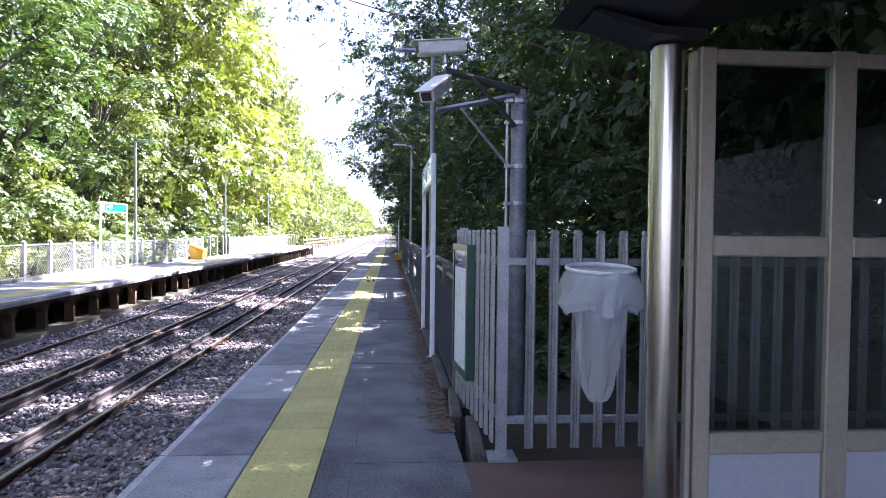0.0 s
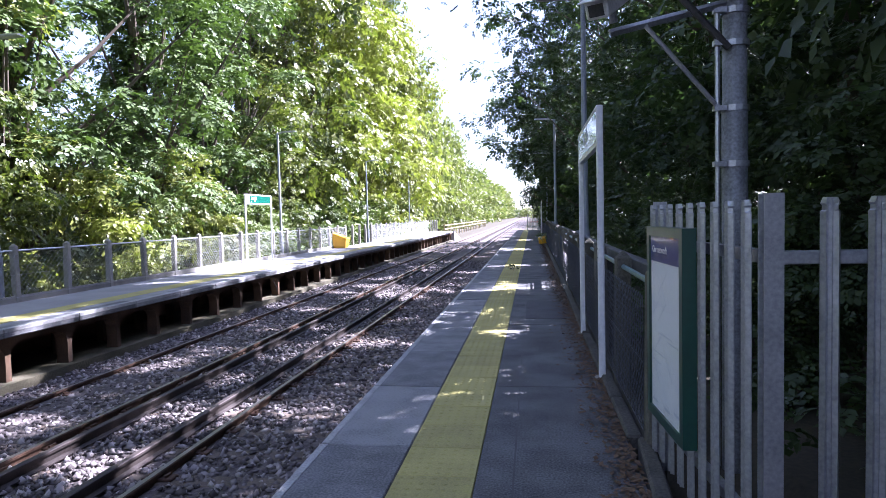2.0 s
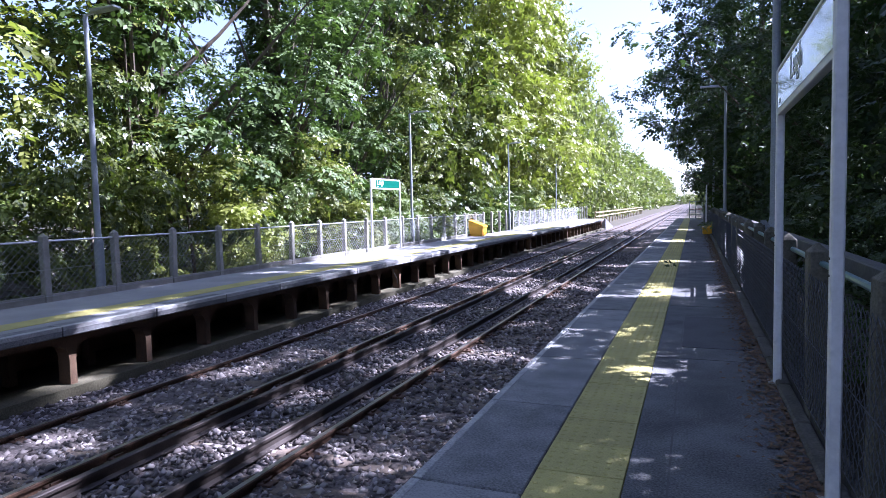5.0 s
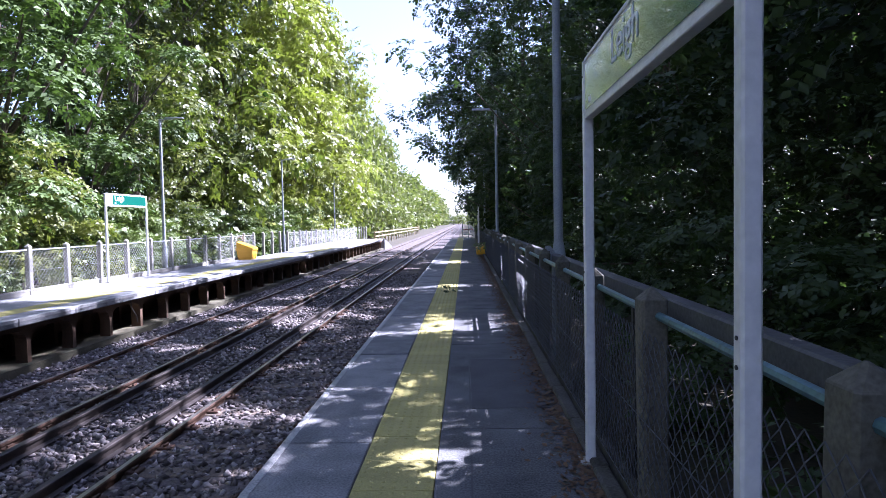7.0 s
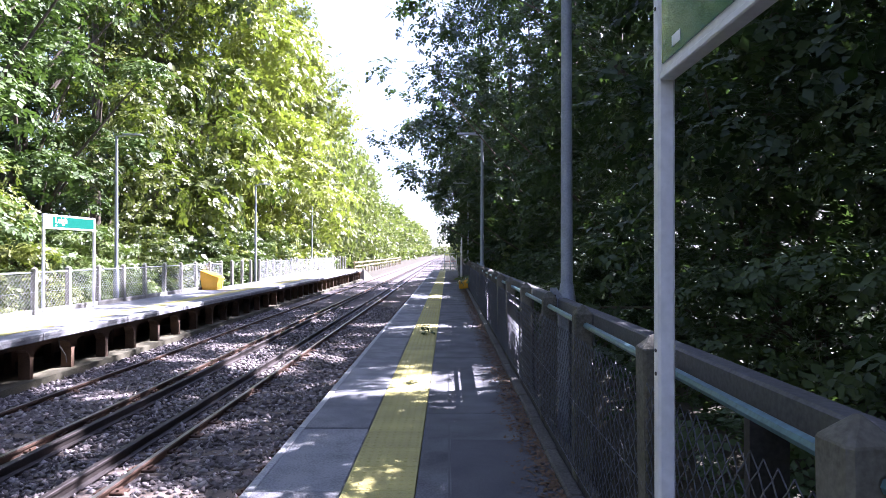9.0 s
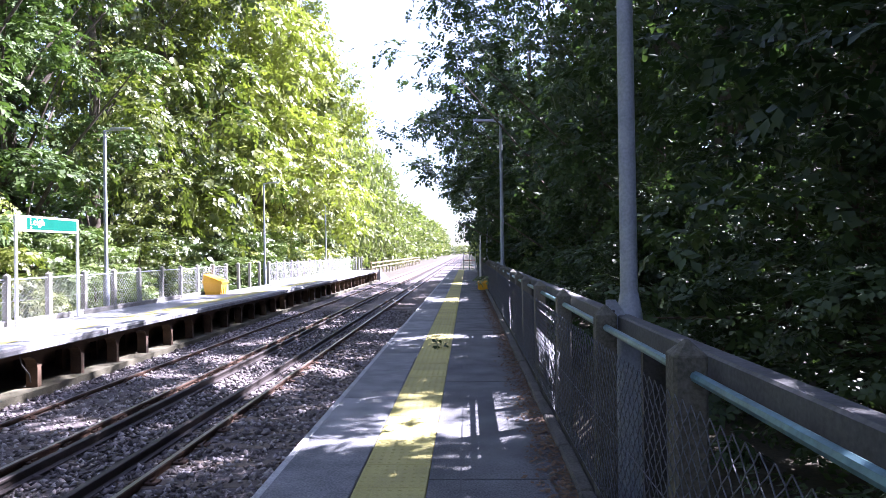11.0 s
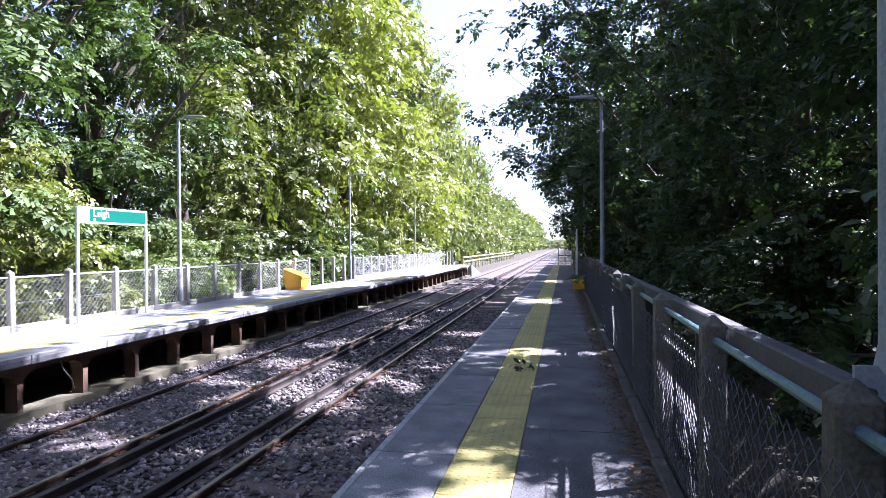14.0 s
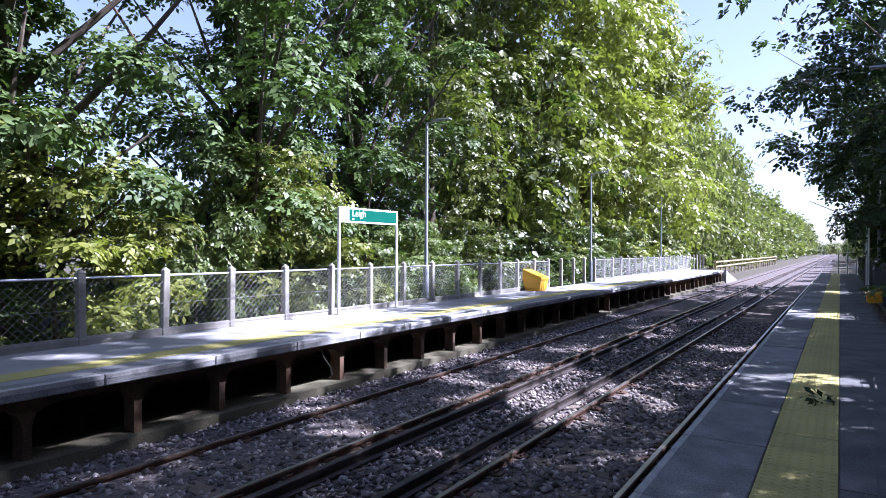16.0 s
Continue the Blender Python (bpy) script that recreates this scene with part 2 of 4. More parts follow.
# ---- mesh tools ----
class Geo:
    """Vertices and faces gathered into one mesh."""

    def __init__(self):
        self.v, self.f = [], []

    def add(self, verts, faces):
        o = len(self.v)
        self.v += [tuple(v) for v in verts]
        self.f += [tuple(i + o for i in f) for f in faces]
        return self

    def box(self, x0, x1, y0, y1, z0, z1, b=0.0):
        """A box; b takes a chamfer off all its upright and level edges."""
        if b <= 0:
            v = [(x, y, z) for z in (z0, z1) for x, y in ((x0, y0), (x1, y0), (x1, y1), (x0, y1))]
            return self.add(v, [(3, 2, 1, 0), (4, 5, 6, 7), (0, 1, 5, 4), (1, 2, 6, 5), (2, 3, 7, 6), (3, 0, 4, 7)])
        rings = []
        for z, d in ((z0, b), (z0 + b, 0), (z1 - b, 0), (z1, b)):
            rings.append([(x0 + b + d * 0.4, y0 + d, z), (x1 - b - d * 0.4, y0 + d, z), (x1 - d, y0 + b + d * 0.4, z), (x1 - d, y1 - b - d * 0.4, z),
                          (x1 - b - d * 0.4, y1 - d, z), (x0 + b + d * 0.4, y1 - d, z), (x0 + d, y1 - b - d * 0.4, z), (x0 + d, y0 + b + d * 0.4, z)])
        return self.rings(rings)

    def rings(self, rings, caps=True):
        n = len(rings[0])
        f = []
        for k in range(len(rings) - 1):
            for i in range(n):
                j = (i + 1) % n
                f.append((k * n + i, k * n + j, k * n + n + j, k * n + n + i))
        if caps:
            f += [tuple(range(n - 1, -1, -1)), tuple(range(len(rings) * n - n, len(rings) * n))]
        return self.add([p for r in rings for p in r], f)

    def tube(self, pts, radii, n=8, caps=True):
        pts = [Vector(p) for p in pts]
        if not isinstance(radii, (list, tuple)):
            radii = [radii] * len(pts)
        rings = []
        for i, p in enumerate(pts):
            d = (pts[min(i + 1, len(pts) - 1)] - pts[max(i - 1, 0)]).normalized()
            a = d.orthogonal() if abs(d.z) > 0.9 else d.cross(Vector((0, 0, 1)))
            a.normalize()
            if abs(d.z) > 0.9:
                a = (Vector((1, 0, 0)) - d * d.x).normalized()
            b = d.cross(a)
            rings.append([tuple(p + radii[i] * (math.cos(2 * math.pi * k / n) * a + math.sin(2 * math.pi * k / n) * b)) for k in range(n)])
        return self.rings(rings, caps)

    def extrude(self, prof, a, b, frame_):
        """A closed profile carried from a to b; frame_ maps (u, v, w) to x, y, z."""
        return self.rings([[frame_(u, v, w) for u, v in prof] for w in (a, b)])

    def mesh(self, name, material, smooth=False):
        me = bpy.data.meshes.new(name)
        me.from_pydata(self.v, [], self.f)
        me.materials.append(material)
        if smooth:
            me.shade_smooth()
            me.set_sharp_from_angle(angle=radians(40))
        return me


def part(name, geo, material, parent, label="", smooth=False):
    me = geo if isinstance(geo, bpy.types.Mesh) else geo.mesh(name, material, smooth)
    ob = new(name, me)
    ob.parent = parent
    if label:
        ob["label"] = label
    return ob


def thing(name, label, category, at=(0, 0, 0), group="", kind=""):
    ob = new(name)
    ob.empty_display_size = 0.1
    ob.location = at
    return tagged(ob, label, category, group, kind)


def whole(name, geo, material, label, category, kind="", group="", smooth=False):
    me = geo if isinstance(geo, bpy.types.Mesh) else geo.mesh(name, material, smooth)
    return tagged(new(name, me), label, category, group, kind)


def lettering(name, text, size, material, parent, m, label=""):
    cu = bpy.data.curves.new(name, "FONT")
    cu.body, cu.size, cu.extrude, cu.align_x, cu.align_y = text, size, 0.002, "LEFT", "BOTTOM"
    tmp = bpy.data.objects.new(name, cu)
    me = bpy.data.meshes.new_from_object(tmp)
    bpy.data.objects.remove(tmp)
    me.materials.clear()
    me.materials.append(material)
    ob = part(name, me, material, parent, label)
    ob.matrix_basis = m
    return ob



# ---- ground ----
def ground():
    g = Geo()
    xs = [-1500, -400, -150, -60, -30, -20, -14, -11, -8.7, -6.9, -6.3, 0.05, 2.3, 3.2, 6, 10, 20, 40, 100, 400, 1500]
    ys = [-300, -80, -30] + [-12 + 4 * i for i in range(46)] + [200, 260, 340, 450, 700, 1200, 2500]
    def z(x, y):
        base = -1.06
        if x < -8.8:
            base = -0.9 + 0.25 * noise.noise(Vector((x * 0.2, y * 0.13, 0)))
        if x > 2.4:
            base = -0.35 + 0.2 * noise.noise(Vector((x * 0.3, y * 0.2, 3)))
        if -8.8 <= x <= -6.6:
            base = -1.0
        if abs(x) > 50:
            base = -1.2
        return base
    v = [(x, y, z(x, y)) for y in ys for x in xs]
    n = len(xs)
    f = [(j * n + i, j * n + i + 1, j * n + n + i + 1, j * n + n + i) for j in range(len(ys) - 1) for i in range(n - 1)]
    g.add(v, f)
    return whole("ground", g, SOIL, "dark leafy soil under the trees and track", "ground", "structure")


ground()
bed = Geo()
bed.rings([[(-6.55, y, -1.2), (-6.35, y, -1.0), (-5.9, y, -0.985), (-3.15, y, -1.03), (-0.5, y, -1.0), (0.08, y, -1.0), (0.1, y, -1.2)] for y in [-30 + 3 * i for i in range(60)] + [200, 300, 500, 900]])
track_bed = whole("track_bed", bed, mat("ballast bed", (0.15, 0.125, 0.12), (0.03, 0.024, 0.024), 0.95, 0, 14, 32, 1.0, 1.0, spread=0.5), "grey brown stone ballast bed under the two tracks", "ballast", "structure")


def ballast(count, y0, y1, size, seed):
    """Loose stones, each one a small uneven block, strewn over the bed."""
    r = np.random.default_rng(seed)
    n = count
    x = r.uniform(-6.45, 0.0, n)
    y = y0 + (y1 - y0) * r.random(n) ** 1.25
    keep = (np.abs(x + 0.765) > 0.09) & (np.abs(x + 2.235) > 0.09) & (np.abs(x + 4.05) > 0.09) & (np.abs(x + 5.52) > 0.09)
    x, y = x[keep], y[keep]
    n = len(x)
    z = -1.005 + r.uniform(-0.01, 0.03, n) - 0.02 * (np.abs(x + 3.1) < 2.2)
    base = np.array([(1, 0, 0), (0, 1, 0), (-1, 0, 0), (0, -1, 0), (0.1, 0.1, 0.9), (0, 0, -0.6)], float)
    s = size * r.uniform(0.55, 1.25, (n, 1, 1)) * r.uniform(0.6, 1.3, (n, 1, 3)) * np.array((1, 1, 0.8))
    v = base[None] * s * r.uniform(0.7, 1.3, (n, 6, 3)) + r.uniform(-0.35, 0.35, (n, 6, 3)) * size
    a = r.uniform(0, 6.28, n)
    c, sn = np.cos(a)[:, None], np.sin(a)[:, None]
    vx = v[:, :, 0] * c - v[:, :, 1] * sn + x[:, None]
    vy = v[:, :, 0] * sn + v[:, :, 1] * c + y[:, None]
    vz = v[:, :, 2] + z[:, None]
    verts = np.stack((vx, vy, vz), 2).reshape(-1, 3)
    tri = np.array([(0, 1, 4), (1, 2, 4), (2, 3, 4), (3, 0, 4), (1, 0, 5), (2, 1, 5), (3, 2, 5), (0, 3, 5)])
    faces = (tri[None] + 6 * np.arange(n)[:, None, None]).reshape(-1, 3)
    me = tri_mesh("ballast_stone", verts, faces)
    m = bpy.data.materials.new("loose ballast")
    m.use_nodes = True
    nn, l = m.node_tree.nodes, m.node_tree.links
    geo = nn.new("ShaderNodeNewGeometry")
    ramp = nn.new("ShaderNodeValToRGB")
    e = ramp.color_ramp.elements
    e[0].color, e[1].color = (0.04, 0.032, 0.03, 1), (0.33, 0.295, 0.285, 1)
    e[1].position = 0.9
    e.new(0.5).color = (0.135, 0.115, 0.11, 1)
    l.new(geo.outputs["Random Per Island"], ramp.inputs[0])
    l.new(ramp.outputs[0], nn["Principled BSDF"].inputs["Base Color"])
    nn["Principled BSDF"].inputs["Roughness"].default_value = 0.9
    me.materials.append(m)
    return tagged(new("ballast_stones", me), "loose angular grey and brown ballast stones", "ballast", "", "stuff")


def tri_mesh(name, verts, faces):
    me = bpy.data.meshes.new(name)
    nv, nf = len(verts), len(faces)
    me.vertices.add(nv)
    me.vertices.foreach_set("co", np.ascontiguousarray(verts, np.float32).ravel())
    me.loops.add(nf * 3)
    me.loops.foreach_set("vertex_index", np.ascontiguousarray(faces, np.int32).ravel())
    me.polygons.add(nf)
    me.polygons.foreach_set("loop_start", np.arange(0, nf * 3, 3, dtype=np.int32))
    me.update(calc_edges=True)
    return me


ballast(56000, 1, 34, 0.046, 5)


# ---- tracks ----
def rail_profile(w=0.07, h=0.155, foot=0.14, web=0.018):
    return [(-foot / 2, 0), (foot / 2, 0), (foot / 2, 0.012), (web / 2, 0.03), (web / 2, h - 0.045), (w / 2, h - 0.035), (w / 2, h - 0.008), (w / 2 - 0.01, h),
            (-w / 2 + 0.01, h), (-w / 2, h - 0.008), (-w / 2, h - 0.035), (-web / 2, h - 0.045), (-web / 2, 0.03), (-foot / 2, 0.012)]


def track(xa, xb, xc, label):
    t = thing("railway_track", label, "track", group="tracks")
    for x in (xa, xb):
        g = Geo().extrude(rail_profile(), -30, 900, lambda u, v, w: (x + u, w, -1.07 + v))
        part("rail", g, RUST, t, "rusty brown running rail")
        part("rail_head", Geo().box(x - 0.026, x + 0.026, -30, 900, -0.914, -0.9125), RAILTOP, t, "shiny worn strip along the rail head")
    g = Geo().extrude(rail_profile(0.075, 0.14, 0.13, 0.03), -30, 900, lambda u, v, w: (xc + u, w, -0.985 + v))
    part("conductor_rail", g, CONDUCTOR, t, "dark raised conductor rail")
    pot = Geo()
    pot.tube([(0, 0, 0), (0, 0, 0.05), (0, 0, 0.09)], [0.06, 0.075, 0.05], 8)
    pm = pot.mesh("insulator", POT)
    sl = Geo().box(-1.27, 1.27, -0.125, 0.125, -0.15, 0.0, 0.012).mesh("sleeper", SLEEPER)
    ch = Geo().box(-0.16, 0.16, -0.07, 0.07, 0.0, 0.03, 0.008).box(-0.1, -0.075, -0.05, 0.05, 0.03, 0.055).box(0.075, 0.1, -0.05, 0.05, 0.03, 0.055).mesh("rail_chair", RUST)
    mid = (xa + xb) / 2
    for i in range(70):
        y = -6 + i * 0.68
        o = part("sleeper", sl, SLEEPER, t)
        o.location = (mid, y, -1.003)
        for x in (xa, xb):
            c = part("rail_chair", ch, RUST, t)
            c.location = (x, y, -1.003)
        if i % 4 == 0:
            p = part("insulator", pm, POT, t, "pale ceramic insulator")
            p.location = (xc, y, -1.07)
    return t


track(-0.765, -2.235, -2.64, "rusty railway track and dark conductor rail on stone ballast")
track(-4.05, -5.52, -3.64, "rusty railway track and dark conductor rail beside trestle platform")


# ---- near platform ----
platform = thing("platform", "grey asphalt platform with concrete coping and yellow tactile strip", "platform", kind="structure")
PEND = 59.5
part("surface", Geo().box(1.083, 2.02, -14, PEND, -0.25, 0.0), ASPHALT, platform, "worn dark grey asphalt")
part("bedding", Geo().box(0.12, 1.083, -14, PEND, -0.3, -0.06), CONCRETE, platform)
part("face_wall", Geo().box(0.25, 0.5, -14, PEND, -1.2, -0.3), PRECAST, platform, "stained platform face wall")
part("back_fill", Geo().box(1.5, 2.1, -14, PEND, -1.2, -0.25), SOIL, platform)
part("ramp", Geo().rings([[(0.0, PEND, -1.2), (2.02, PEND, -1.2), (2.02, PEND, -0.01), (0.0, PEND, -0.01)], [(0.0, PEND + 12, -1.2), (2.02, PEND + 12, -1.2), (2.02, PEND + 12, -1.1), (0.0, PEND + 12, -1.1)]]), ASPHALT, platform, "asphalt ramp at the platform end")
seam = Geo()
seam.box(1.29, 1.302, -14, PEND, 0.0, 0.003)
for i, y in enumerate((1.6, 4.75, 7.9, 11.05, 14.2, 18.9, 23.6, 30, 36)):
    seam.box(1.085, 2.018, y, y + 0.012, 0.0, 0.0025 + 0.0005 * (i % 2))
part("seam", seam, mat("bitumen seam", (0.05, 0.05, 0.052), (0.025, 0.025, 0.027), 0.6), platform, "dark bitumen seam in the asphalt")
part("paved_area", Geo().box(2.02, 6.5, -14, 1.62, -0.3, -0.012), PAVING, platform, "red brown paving round the shelter")

# ---- opposite platform ----
FE = -6.25
far_platform = thing("opposite_platform", "sunlit concrete platform carried on precast trestles", "platform", kind="structure")
part("deck", Geo().box(-8.72, FE - 0.3, -30, 61.8, -0.16, 0.0), mat("pale platform deck", (0.32, 0.32, 0.32), (0.17, 0.17, 0.178), 0.88, 0, 1.2, 90, 0.1, 0.6), far_platform, "pale worn deck surface")
part("tactile_strip", Geo().box(-7.25, -6.8, -30, 61.8, 0.0, 0.006), YELLOW, far_platform, "faded yellow warning strip")
part("ramp", Geo().rings([[(-8.7, 61.8, -1.2), (FE, 61.8, -1.2), (FE, 61.8, 0.0), (-8.7, 61.8, 0.0)], [(-8.7, 67.5, -1.2), (FE, 67.5, -1.2), (FE, 67.5, -0.92), (-8.7, 67.5, -0.92)]]), COPING, far_platform, "concrete end ramp")
part("footing", Geo().box(-6.95, -6.35, -30, 61.8, -1.15, -0.85), FOOTING, far_platform, "pale mossy concrete footing")
# assumed wall, carried up to the deck to block light from behind
part("rear_wall", Geo().box(-8.72, -8.6, -30, 61.8, -1.2, -0.17), PRECAST, far_platform)


def trestle_mesh():
    """A post that flares in two curves into the beam above it, with a cross head running back."""
    g = Geo()
    half = [(0.055, -0.95), (0.05, -0.5), (0.062, -0.42), (0.1, -0.345), (0.18, -0.29), (0.3, -0.262), (0.649, -0.255), (0.649, -0.16)]
    prof = half + [(-u, v) for u, v in reversed(half)]
    g.extrude(prof, -6.72, -6.5, lambda u, v, w: (w, u, v))
    g.box(-8.6, -6.72, -0.07, 0.07, -0.32, -0.16)
    g.box(-7.9, -7.74, -0.06, 0.06, -1.0, -0.32)
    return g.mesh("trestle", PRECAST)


tm = trestle_mesh()
for i in range(60):
    y = 18.15 - 1.3 * 24 + i * 1.3
    if y < 61.5:
        o = part("trestle", tm, PRECAST, far_platform)
        o.location = (0, y, 0)
fc = Geo().box(FE - 0.32, FE, 0.006, 1.555, -0.13, 0.004, 0.012).mesh("coping_slab", COPING)
fp = Geo().box(FE - 0.1, FE + 0.003, 0.01, 1.55, -0.05, 0.008, 0.004).mesh("painted_edge", EDGE_PAINT)
for i in range(61):
    y = -30 + i * 1.56
    if y < 60.2:
        o = part("coping_slab", fc, COPING, far_platform)
        o.location = (0, y, 0)
        o = part("painted_edge", fp, EDGE_PAINT, far_platform)
        o.location = (0, y, 0)


part("repair_patch", Geo().box(1.31, 1.98, 8.4, 10.2, -0.05, 0.004), mat("patch asphalt", (0.1, 0.1, 0.108), (0.05, 0.05, 0.055), 0.92, 0, 3, 120, 0.2, 0.9), platform, "darker asphalt repair patch")
part("hanging_cable", Geo().tube([(-6.4, 17.5, -0.16), (-6.42, 17.58, -0.35), (-6.4, 17.74, -0.55), (-6.42, 17.8, -0.7)], 0.012, 6), STEEL_DARK, far_platform, "loose cable hanging below the deck")

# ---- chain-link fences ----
# far fence wire: sunlight is put into the pale tone
PALEWIRE = mat("galvanised wire lightened for sun", (0.5, 0.51, 0.52), (0.32, 0.32, 0.32), 0.55, 0.3, 9, 60, 0, 0)


def link_mesh(length, z0, z1, pitch, r, name="wire_mesh", wire=None):
    """Woven zigzag wires running up the panel, each hooked round its neighbour."""
    v, f = [], []
    n = int(length / pitch)
    k = int((z1 - z0) / pitch)
    px, pz = length / n, (z1 - z0) / k
    for i in range(n):
        for j in range(k + 1):
            y = (i + (1.02 if (i + j) % 2 else -0.02)) * px
            off = r * 0.8 * (1 if (j % 2) else -1)
            o = len(v)
            z = z0 + j * pz
            v += [(off + r, y, z), (off - r * 0.5, y + r * 0.87, z), (off - r * 0.5, y - r * 0.87, z)]
            if j:
                for a in range(3):
                    b = (a + 1) % 3
                    f += [(o - 3 + a, o - 3 + b, o + b, o + a)]
    for z in (z0, (z0 + z1) / 2):
        o = len(v)
        for y in (0, length):
            v += [(r, y, z + r), (-r, y, z + r), (0, y, z - r)]
        f += [(o, o + 1, o + 4, o + 3), (o + 1, o + 2, o + 5, o + 4), (o + 2, o, o + 3, o + 5)]
    g = Geo()
    g.v, g.f = v, f
    return g.mesh(name, wire or WIRE)


def post_mesh(w, h, cap=0.06, z0=-0.2, mat_=None):
    g = Geo()
    a, c = w / 2, 0.012
    def ring(s, z):
        b = s * a
        d = max(b - c, 0.002)
        return [(d, -b, z), (b, -d, z), (b, d, z), (d, b, z), (-d, b, z), (-b, d, z), (-b, -d, z), (-d, -b, z)]
    g.rings([ring(1, z0), ring(1, h - cap), ring(0.96, h - cap + 0.006), ring(0.25, h - 0.006), ring(0.1, h)])
    return g.mesh("post", mat_ or CONCRETE)


NX, NS = 2.18, 1.55
near_fence = thing("chain_link_fence", "chain-link fence on capped concrete posts with blue pipe rail", "fence", (0, 0, 0), "fences")
pm_ = post_mesh(0.125, 1.17, mat_=MOSSY_SHADED)
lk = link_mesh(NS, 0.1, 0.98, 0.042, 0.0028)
rail_m = Geo().tube([(0, 0.06, 0), (0, NS - 0.06, 0)], 0.021, 8).mesh("pipe_rail", BLUE_PIPE, True)
board_m = Geo().box(-0.025, 0.025, 0.064, NS - 0.064, -0.05, 0.09, 0.006).mesh("gravel_board", KERB)
NEAR_POSTS = [3.36, 4.85, 6.43, 7.77, 9.28, 10.75, 12.4, 14.05, 15.6] + [15.6 + 1.52 * k for k in range(1, 30)]
for i, y in enumerate(NEAR_POSTS):
    o = part("post", pm_, CONCRETE, near_fence)
    o.matrix_basis = pose(NX, y, 0, 0.8 * math.sin(i * 2.1), 0.9 * math.sin(i * 1.3 + 1), 3 * math.sin(i))
    if i + 1 < len(NEAR_POSTS):
        stretch = (NEAR_POSTS[i + 1] - y) / NS
        for nm, me_, x, z in (("wire_mesh", lk, NX - 0.068, 0), ("pipe_rail", rail_m, NX + 0.01, 1.04), ("gravel_board", board_m, NX - 0.02, 0.0)):
            o = part(nm, me_, WIRE, near_fence)
            o.location = (x, y, z)
            o.scale = (1, stretch, 1)
trough = thing("cable_trough", "grey cable trough on brackets behind the chain-link fence", "cable trough")
part("trough", Geo().box(NX + 0.1, NX + 0.19, 3.3, PEND, 0.985, 1.105, 0.01), BEAM, trough)
brm = Geo().box(NX + 0.085, NX + 0.215, -0.02, 0.02, -0.3, 0.985).mesh("bracket", STEEL_DARK)
for i in range(18):
    o = part("bracket", brm, STEEL_DARK, trough)
    o.location = (0, 4.1 + i * 3.05, 0)

FX = -8.8
far_fence = thing("chain_link_fence", "sunlit chain-link fence on pale concrete posts along opposite platform", "fence", (0, 0, 0), "fences")
fpm = post_mesh(0.12, 1.17)
FS = 1.412
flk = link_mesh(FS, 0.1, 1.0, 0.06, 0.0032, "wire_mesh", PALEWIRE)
frail = Geo().tube([(0, 0.06, 0), (0, FS - 0.06, 0)], 0.02, 6).mesh("pipe_rail", GALV)
fboard = Geo().box(-0.025, 0.025, 0.062, FS - 0.062, -0.05, 0.13, 0.006).mesh("gravel_board", CONCRETE)
for i in range(54):
    y = 14.76 - 16 * FS + i * FS
    o = part("post", fpm, CONCRETE, far_fence)
    o.matrix_basis = pose(FX, y, 0, 0.8 * math.sin(i * 1.7), 0.8 * math.sin(i * 2.3), 2 * math.sin(i))
    if y < 32.5 or 37.5 < y < 60.6:
        for nm, me_, x, z in (("wire_mesh", flk, FX + 0.064, 0), ("pipe_rail", frail, FX, 1.03), ("gravel_board", fboard, FX + 0.02, 0.0)):
            o = part(nm, me_, WIRE, far_fence)
            o.location = (x, y, z)

# timber boundary beyond the opposite ramp
tf = thing("post_and_rail_fence", "low sunlit timber fence beside the line beyond the ramp", "fence")
for i in range(22):
    part("post", Geo().box(-9.0, -8.88, 74 + i * 3.2, 74.12 + i * 3.2, -1.1, 0.55, 0.01), TIMBER, tf)
for z in (-0.1, 0.35):
    part("rail", Geo().box(-8.88, -8.84, 74, 142, z, z + 0.14), TIMBER, tf)


# ---- palisade fence ----
def pale_mesh(h):
    """A W-section pale with a notched three-pointed head."""
    prof = [(-0.034, 0.0), (-0.022, -0.016), (-0.008, -0.004), (0.0, -0.012), (0.008, -0.004), (0.022, -0.016), (0.034, 0.0)]
    t = 0.004
    ring = prof + [(u, v + t) for u, v in reversed(prof)]
    g = Geo()
    g.rings([[(u * s, v, z) for u, v in ring] for z, s in ((0.06, 1), (h - 0.05, 1), (h - 0.045, 0.8), (h - 0.03, 0.8), (h - 0.022, 1), (h, 0.72))])
    return g.mesh("pale", GALV)


pal = thing("palisade_fence", "galvanised steel palisade fence turning a corner beside the shelter", "fence")
PC = (2.288, 1.7)
PEY = (2.17, 3.26)
pm4 = pale_mesh(1.54)
def rsj(h):
    g = Geo()
    p = [(-0.034, -0.034), (0.034, -0.034), (0.034, -0.027), (0.004, -0.027), (0.004, 0.027), (0.034, 0.027), (0.034, 0.034), (-0.034, 0.034), (-0.034, 0.027), (-0.004, 0.027), (-0.004, -0.027), (-0.034, -0.027)]
    g.rings([[(u, v, z) for u, v in p] for z in (-0.1, h)])
    return g.mesh("post", GALV)
rs = rsj(1.56)
for x, y in (PC, (PEY[0] + 0.03, PEY[1]), (5.1, PC[1])):
    o = part("post", rs, GALV, pal, "steel I-section post")
    o.location = (x, y, 0)
part("base_plate", Geo().box(PC[0] - 0.1, PC[0] + 0.1, PC[1] - 0.1, PC[1] + 0.1, -0.012, 0.006), GALV, pal)
for i in range(16):
    o = part("pale", pm4, GALV, pal)
    o.location = (PC[0] + 0.187 + i * 0.159, PC[1] - 0.035, 0)
ang = math.atan2(PEY[1] - PC[1], PEY[0] - PC[0])
